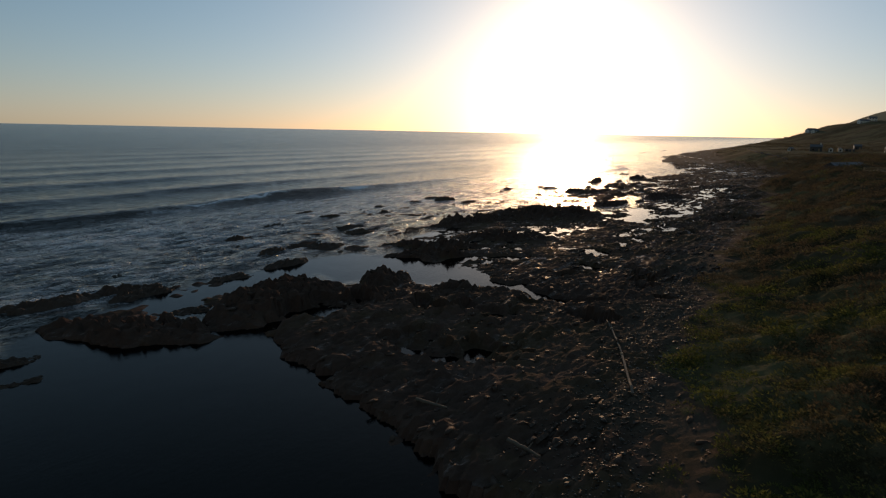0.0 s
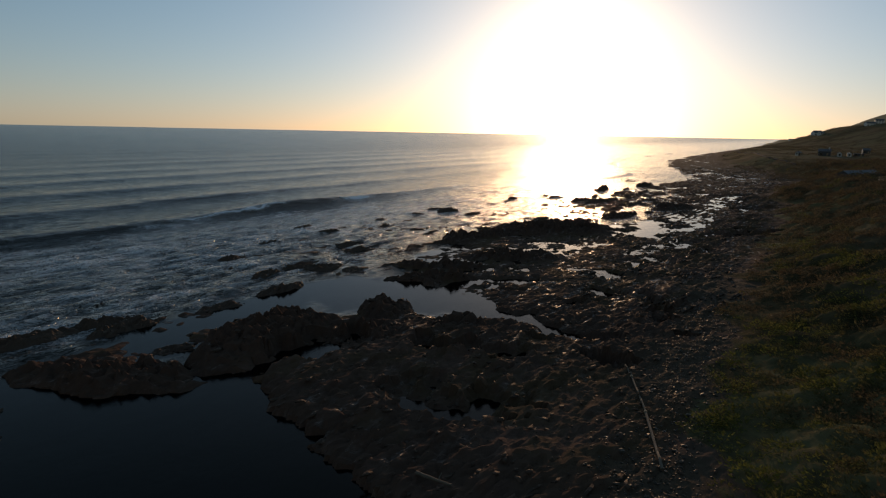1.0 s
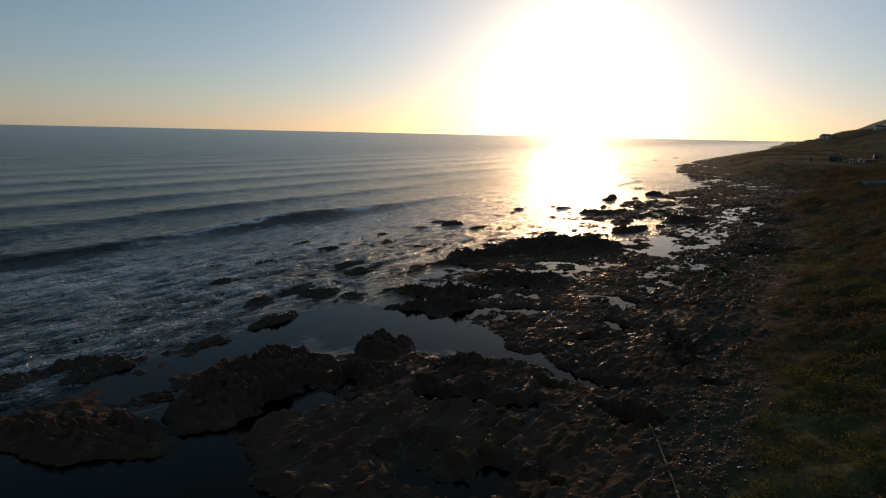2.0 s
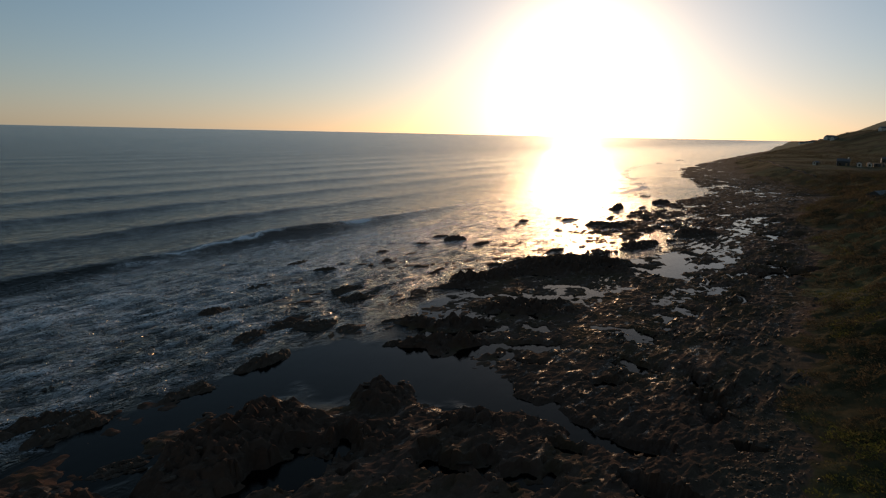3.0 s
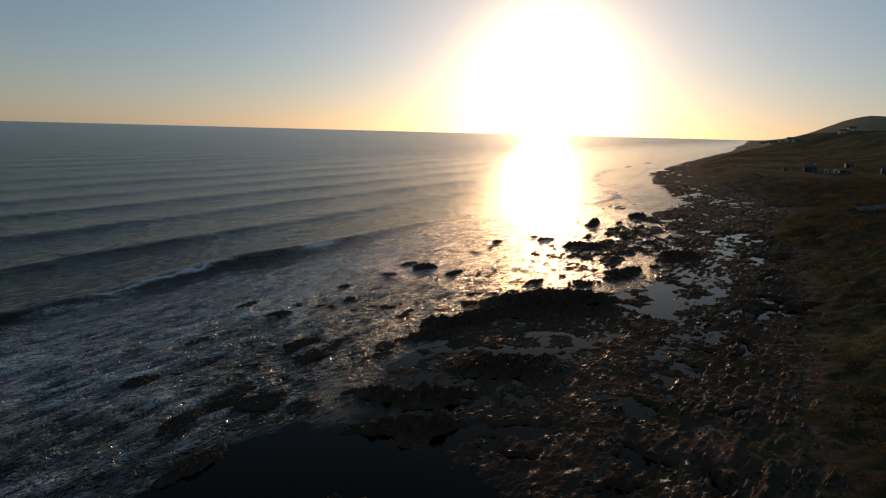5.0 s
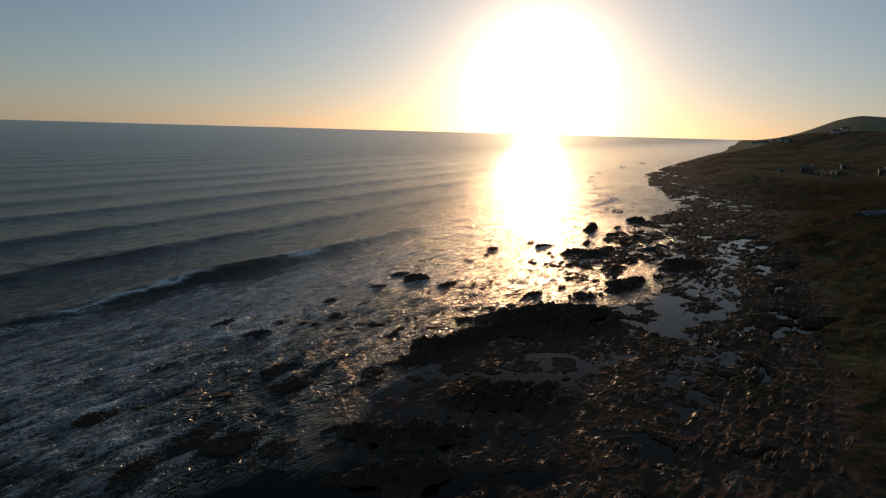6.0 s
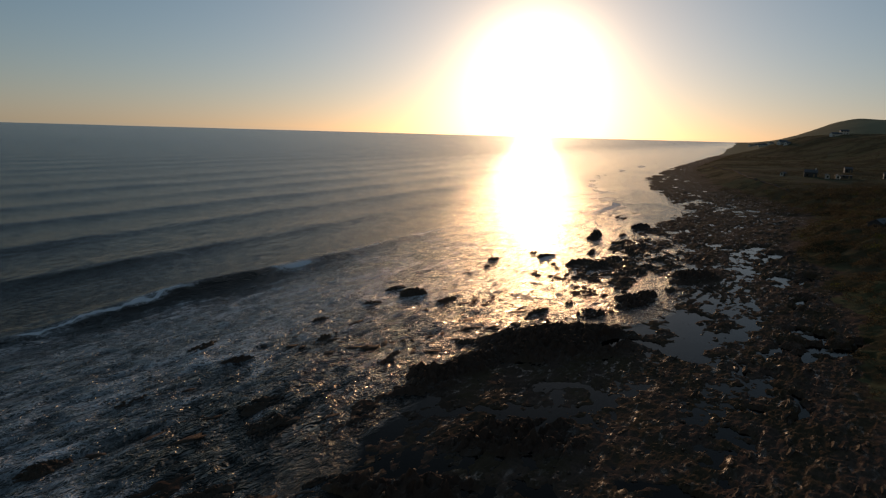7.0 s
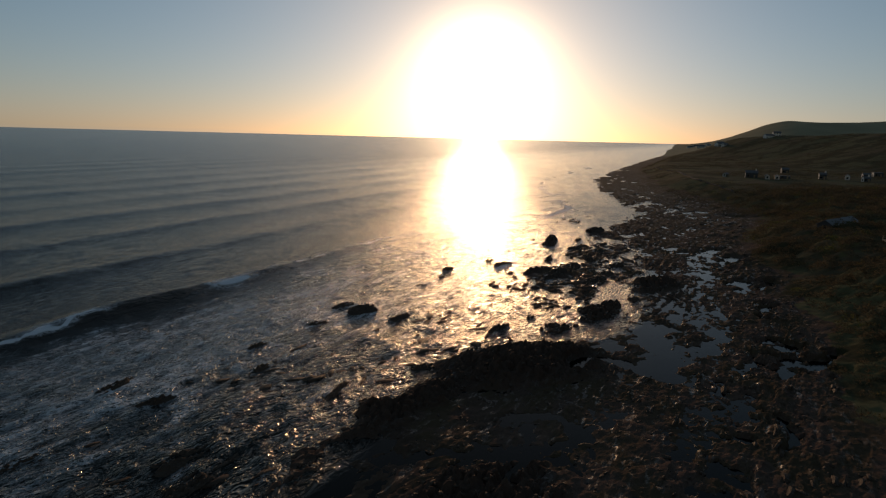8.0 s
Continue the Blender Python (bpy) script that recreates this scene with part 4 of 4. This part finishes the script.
def make_log(x, y, length, turn, radius):
    root = tagged(new("driftwood_log"), "bleached driftwood log lying on dark stones", "log", "driftwood")
    c, s = math.cos(radians(turn)), math.sin(radians(turn))
    z = max(ground_z(x + c * length * u, y + s * length * u) for u in (-0.5, -0.25, 0, 0.25, 0.5))
    root.location = (x, y, z)
    rng = random.Random(int(x * 10 + y))
    pts = [(c * length * (k / 8 - 0.5), s * length * (k / 8 - 0.5), radius * 0.8 + 0.05 * rng.uniform(-1, 1)) for k in range(9)]
    part("trunk", tube(pts, [radius * (1.15 - 0.07 * k + 0.08 * rng.uniform(-1, 1)) for k in range(9)]), DRIFT, root)
    part("branch_stub", tube([Vector(pts[5]), Vector(pts[5]) + Vector((-s * 0.4, c * 0.4, 0.3))], [radius * 0.45, radius * 0.25]), DRIFT, root)


make_pipe()
for row in ((0.2, 43.5, 2.4, -30, 0.11), (5.4, 37.0, 2.4, -50, 0.11)):
    make_log(*row)

# ---- houses above the shore ----


def make_house(x, y, length, width, height, turn, roof="flat", label="", chimney=False, coat=None, cover=None):
    root = tagged(new("house"), label, "house", "houses above the shore")
    z = min(ground_z(x + dx, y + dy) for dx in (-4, 0, 4) for dy in (-4, 0, 4))
    root.matrix_world = pose(x, y, z - 0.2, 0, 0, turn)
    a, b, h = length / 2, width / 2, height + 0.2
    rise = 0.0 if roof == "flat" else 0.3 * width

    def gable(u0, u1, inset, low):
        # a slice of the house across its length, under the slopes of its roof
        bm = bmesh.new()
        outline = [(-b + inset, low), (b - inset, low), (b - inset, h - inset), (0, h + rise - inset), (-b + inset, h - inset)]
        ends = [[bm.verts.new((u, v, w)) for v, w in outline] for u in (u0, u1)]
        for j in range(5):
            bm.faces.new((ends[0][j], ends[0][(j + 1) % 5], ends[1][(j + 1) % 5], ends[1][j]))
        bm.faces.new(ends[0][::-1])
        bm.faces.new(ends[1])
        bmesh.ops.recalc_face_normals(bm, faces=bm.faces[:])
        return bm

    part("wall", gable(-a, a, 0, 0), coat or GREY_WALL, root)
    # light on the ends and shade on the sides are put into the colours
    if not coat:
        part("end_wall", gable(-a - 0.05, -a + 0.02, 0.06, 0.05), PLASTER, root, "white end wall, coloured brighter than the grey sides")
    if roof == "flat":
        top = part("roof", one_box((-a - 0.3, -b - 0.3, h + 0.004), (a + 0.3, b + 0.3, h + 0.28), 0.04), ROOF, root)
    else:
        bm = bmesh.new()
        eave = h - 0.4 * rise / b
        lines = [(-b - 0.4, eave), (0, h + rise), (b + 0.4, eave), (b + 0.4, eave + 0.16), (0, h + rise + 0.18), (-b - 0.4, eave + 0.16)]
        ends = [[bm.verts.new((u, v, w + 0.01)) for v, w in lines] for u in (-a - 0.25, a + 0.25)]
        for j in range(6):
            bm.faces.new((ends[0][j], ends[0][(j + 1) % 6], ends[1][(j + 1) % 6], ends[1][j]))
        for e in ends:
            bm.faces.new((e[0], e[1], e[4], e[5]))
            bm.faces.new((e[1], e[2], e[3], e[4]))
        bmesh.ops.recalc_face_normals(bm, faces=bm.faces[:])
        top = part("roof", bm, cover or ROOF, root, "brown boarded roof" if cover else "grey pitched sheet roof")
    if chimney:
        part("chimney", one_box((a * 0.7 - 0.4, -0.45, h + 0.3), (a * 0.7 + 0.4, 0.45, h + rise + 1.2), 0.03), PLASTER, top, "white chimney")
    storeys = 2 if height > 4.5 else 1
    count = max(2, int(length // 3.2))
    for floor in range(storeys):
        for k in range(count):
            u = -a + (k + 0.5) * length / count
            w = 0.9 + floor * 2.8
            if floor == 0 and k == count // 2:
                part("door", one_box((u - 0.5, -b - 0.04, 0.2), (u + 0.5, -b + 0.05, 2.3), 0.02), TIMBER, root, "brown wooden door")
                continue
            win = part("window", one_box((u - 0.75, -b - 0.05, w), (u + 0.75, -b + 0.05, w + 1.4), 0.02), TIMBER, root)
            part("pane", one_box((u - 0.66, -b - 0.07, w + 0.09), (u + 0.66, -b - 0.052, w + 1.31)), DARK_GLASS, win)
        win = part("window", one_box((-a - 0.09, -0.6, 0.9 + floor * 2.8), (-a - 0.03, 0.6, 2.3 + floor * 2.8), 0.02), TIMBER, root)
        part("pane", one_box((-a - 0.11, -0.5, 1.0 + floor * 2.8), (-a - 0.092, 0.5, 2.2 + floor * 2.8)), DARK_GLASS, win)


TURN = -24
make_house(267, 440, 7.5, 5, 3.4, -32, "pitched", "grey house with a white gable end and white chimney", True)
make_house(268, 425, 3.6, 2.6, 2.4, 60, "pitched", "small grey cottage, its white gable turned to the cove")
make_house(272, 421, 3.6, 2.6, 2.4, 60, "pitched", "small grey cottage, its white gable turned to the cove")
make_house(283, 428, 6, 4, 1.8, -32, "flat", "low grey shed with a white end and flat roof")
make_house(254, 449, 3.0, 2.6, 2.0, 20, "pitched", "small grey outbuilding with a white end beside the track")
make_house(305, 421, 4, 3.4, 3.4, TURN - 6, "pitched", "tall grey house with a white end wall and chimney", True)
make_house(320, 417, 3.2, 2.8, 2.8, 50, "pitched", "grey house, its white gable turned to the cove")
make_house(318, 400, 3.8, 3, 2.6, TURN + 8, "pitched", "grey cottage with a white gable end and chimney", True)
make_house(331, 391, 3.2, 2.6, 2.4, 52, "pitched", "grey cottage, its white gable turned to the cove")
make_house(346, 430, 4.6, 3.4, 2.6, TURN, "pitched", "grey house with a white gable end above the others")
make_house(372, 448, 6, 4, 3.0, TURN, "flat", "long grey flat-roofed house with a white end wall")
make_house(332, 492, 5, 4, 3.0, TURN, "pitched", "grey cottage with a white gable end by the hill")
make_house(148, 227.5, 20, 4.2, 2.2, 29, "pitched", "long low grey shed with a grey sheet roof", coat=GREY_WALL)

for k, (x, y) in enumerate(((860, 1499), (872, 1510), (889, 1530), (905, 1560), (922, 1585), (948, 1600), (1027, 1829), (1086, 1909), (1055, 1870), (1140, 1990), (1199, 2078), (592, 988), (571, 943), (585, 977), (607, 891), (626, 900))):
    size = 9 + 5 * ((k * 7) % 4) / 3
    make_house(x, y, size, 0.6 * size, 4.0 if k % 3 else 5.2, TURN + (k * 37) % 50, "pitched", "small white house far along the coast" if x > 700 else "small white house on the crest of the hill", coat=PLASTER)
make_house(76.5, 104, 5, 3.2, 1.6, TURN + 10, "pitched", "small brown timber shed among the scrub", coat=TIMBER, cover=TIMBER)


def make_deck(x, y, turn):
    root = tagged(new("timber_deck"), "sunlit timber deck with a railing and a white flagpole", "deck")
    z = max(ground_z(x + dx, y + dy) for dx in (-3, 3) for dy in (-2, 2))
    root.matrix_world = pose(x, y, z, 0, 0, turn)
    for k in range(18):
        part("plank", one_box((-3.6 + 0.4 * k, -2, 0.5), (-3.24 + 0.4 * k, 2, 0.56), 0.01), TIMBER, root)
    for u in (-3.4, 0, 3.4):
        for v in (-1.9, 1.9):
            part("post", one_box((u - 0.08, v - 0.08, -2.0), (u + 0.08, v + 0.08, 1.5)), TIMBER, root)
    for v in (-1.9, 1.9):
        for w in (1.0, 1.45):
            part("rail", one_box((-3.6, v - 0.04, w), (3.6, v + 0.04, w + 0.09)), TIMBER, root)
    part("flagpole", tube([(3.7, 1.5, -1.5), (3.7, 1.5, 7.0)], 0.09), PLASTER, root, "white flagpole")


make_deck(134, 191.6, -32)


def make_track():
    """A gravel track along the foot of the hill."""
    line = [Vector(p) for p in ((203, 360), (212, 390), (225, 440), (240, 478), (256, 515), (272, 570), (300, 640))]
    bm = bmesh.new()
    last = None
    for k in range(len(line) - 1):
        for j in range(12):
            p = line[k].lerp(line[k + 1], j / 12)
            d = (line[k + 1] - line[k]).normalized()
            side = Vector((-d.y, d.x)) * 1.0
            pair = [bm.verts.new((q.x, q.y, ground_z(p.x, p.y) + 0.2)) for q in (p - side, p + side)]
            if last:
                bm.faces.new((last[0], pair[0], pair[1], last[1]))
            last = pair
    made = bmesh.ops.extrude_face_region(bm, geom=bm.faces[:])["geom"]
    for v in made:
        if isinstance(v, bmesh.types.BMVert):
            v.co.z -= 2.5
    bmesh.ops.recalc_face_normals(bm, faces=bm.faces[:])
    tagged(new("track", mesh_of("track", bm, GRAVEL_ROAD)), "pale gravel track along the hillside", "track", kind="structure")


make_track()
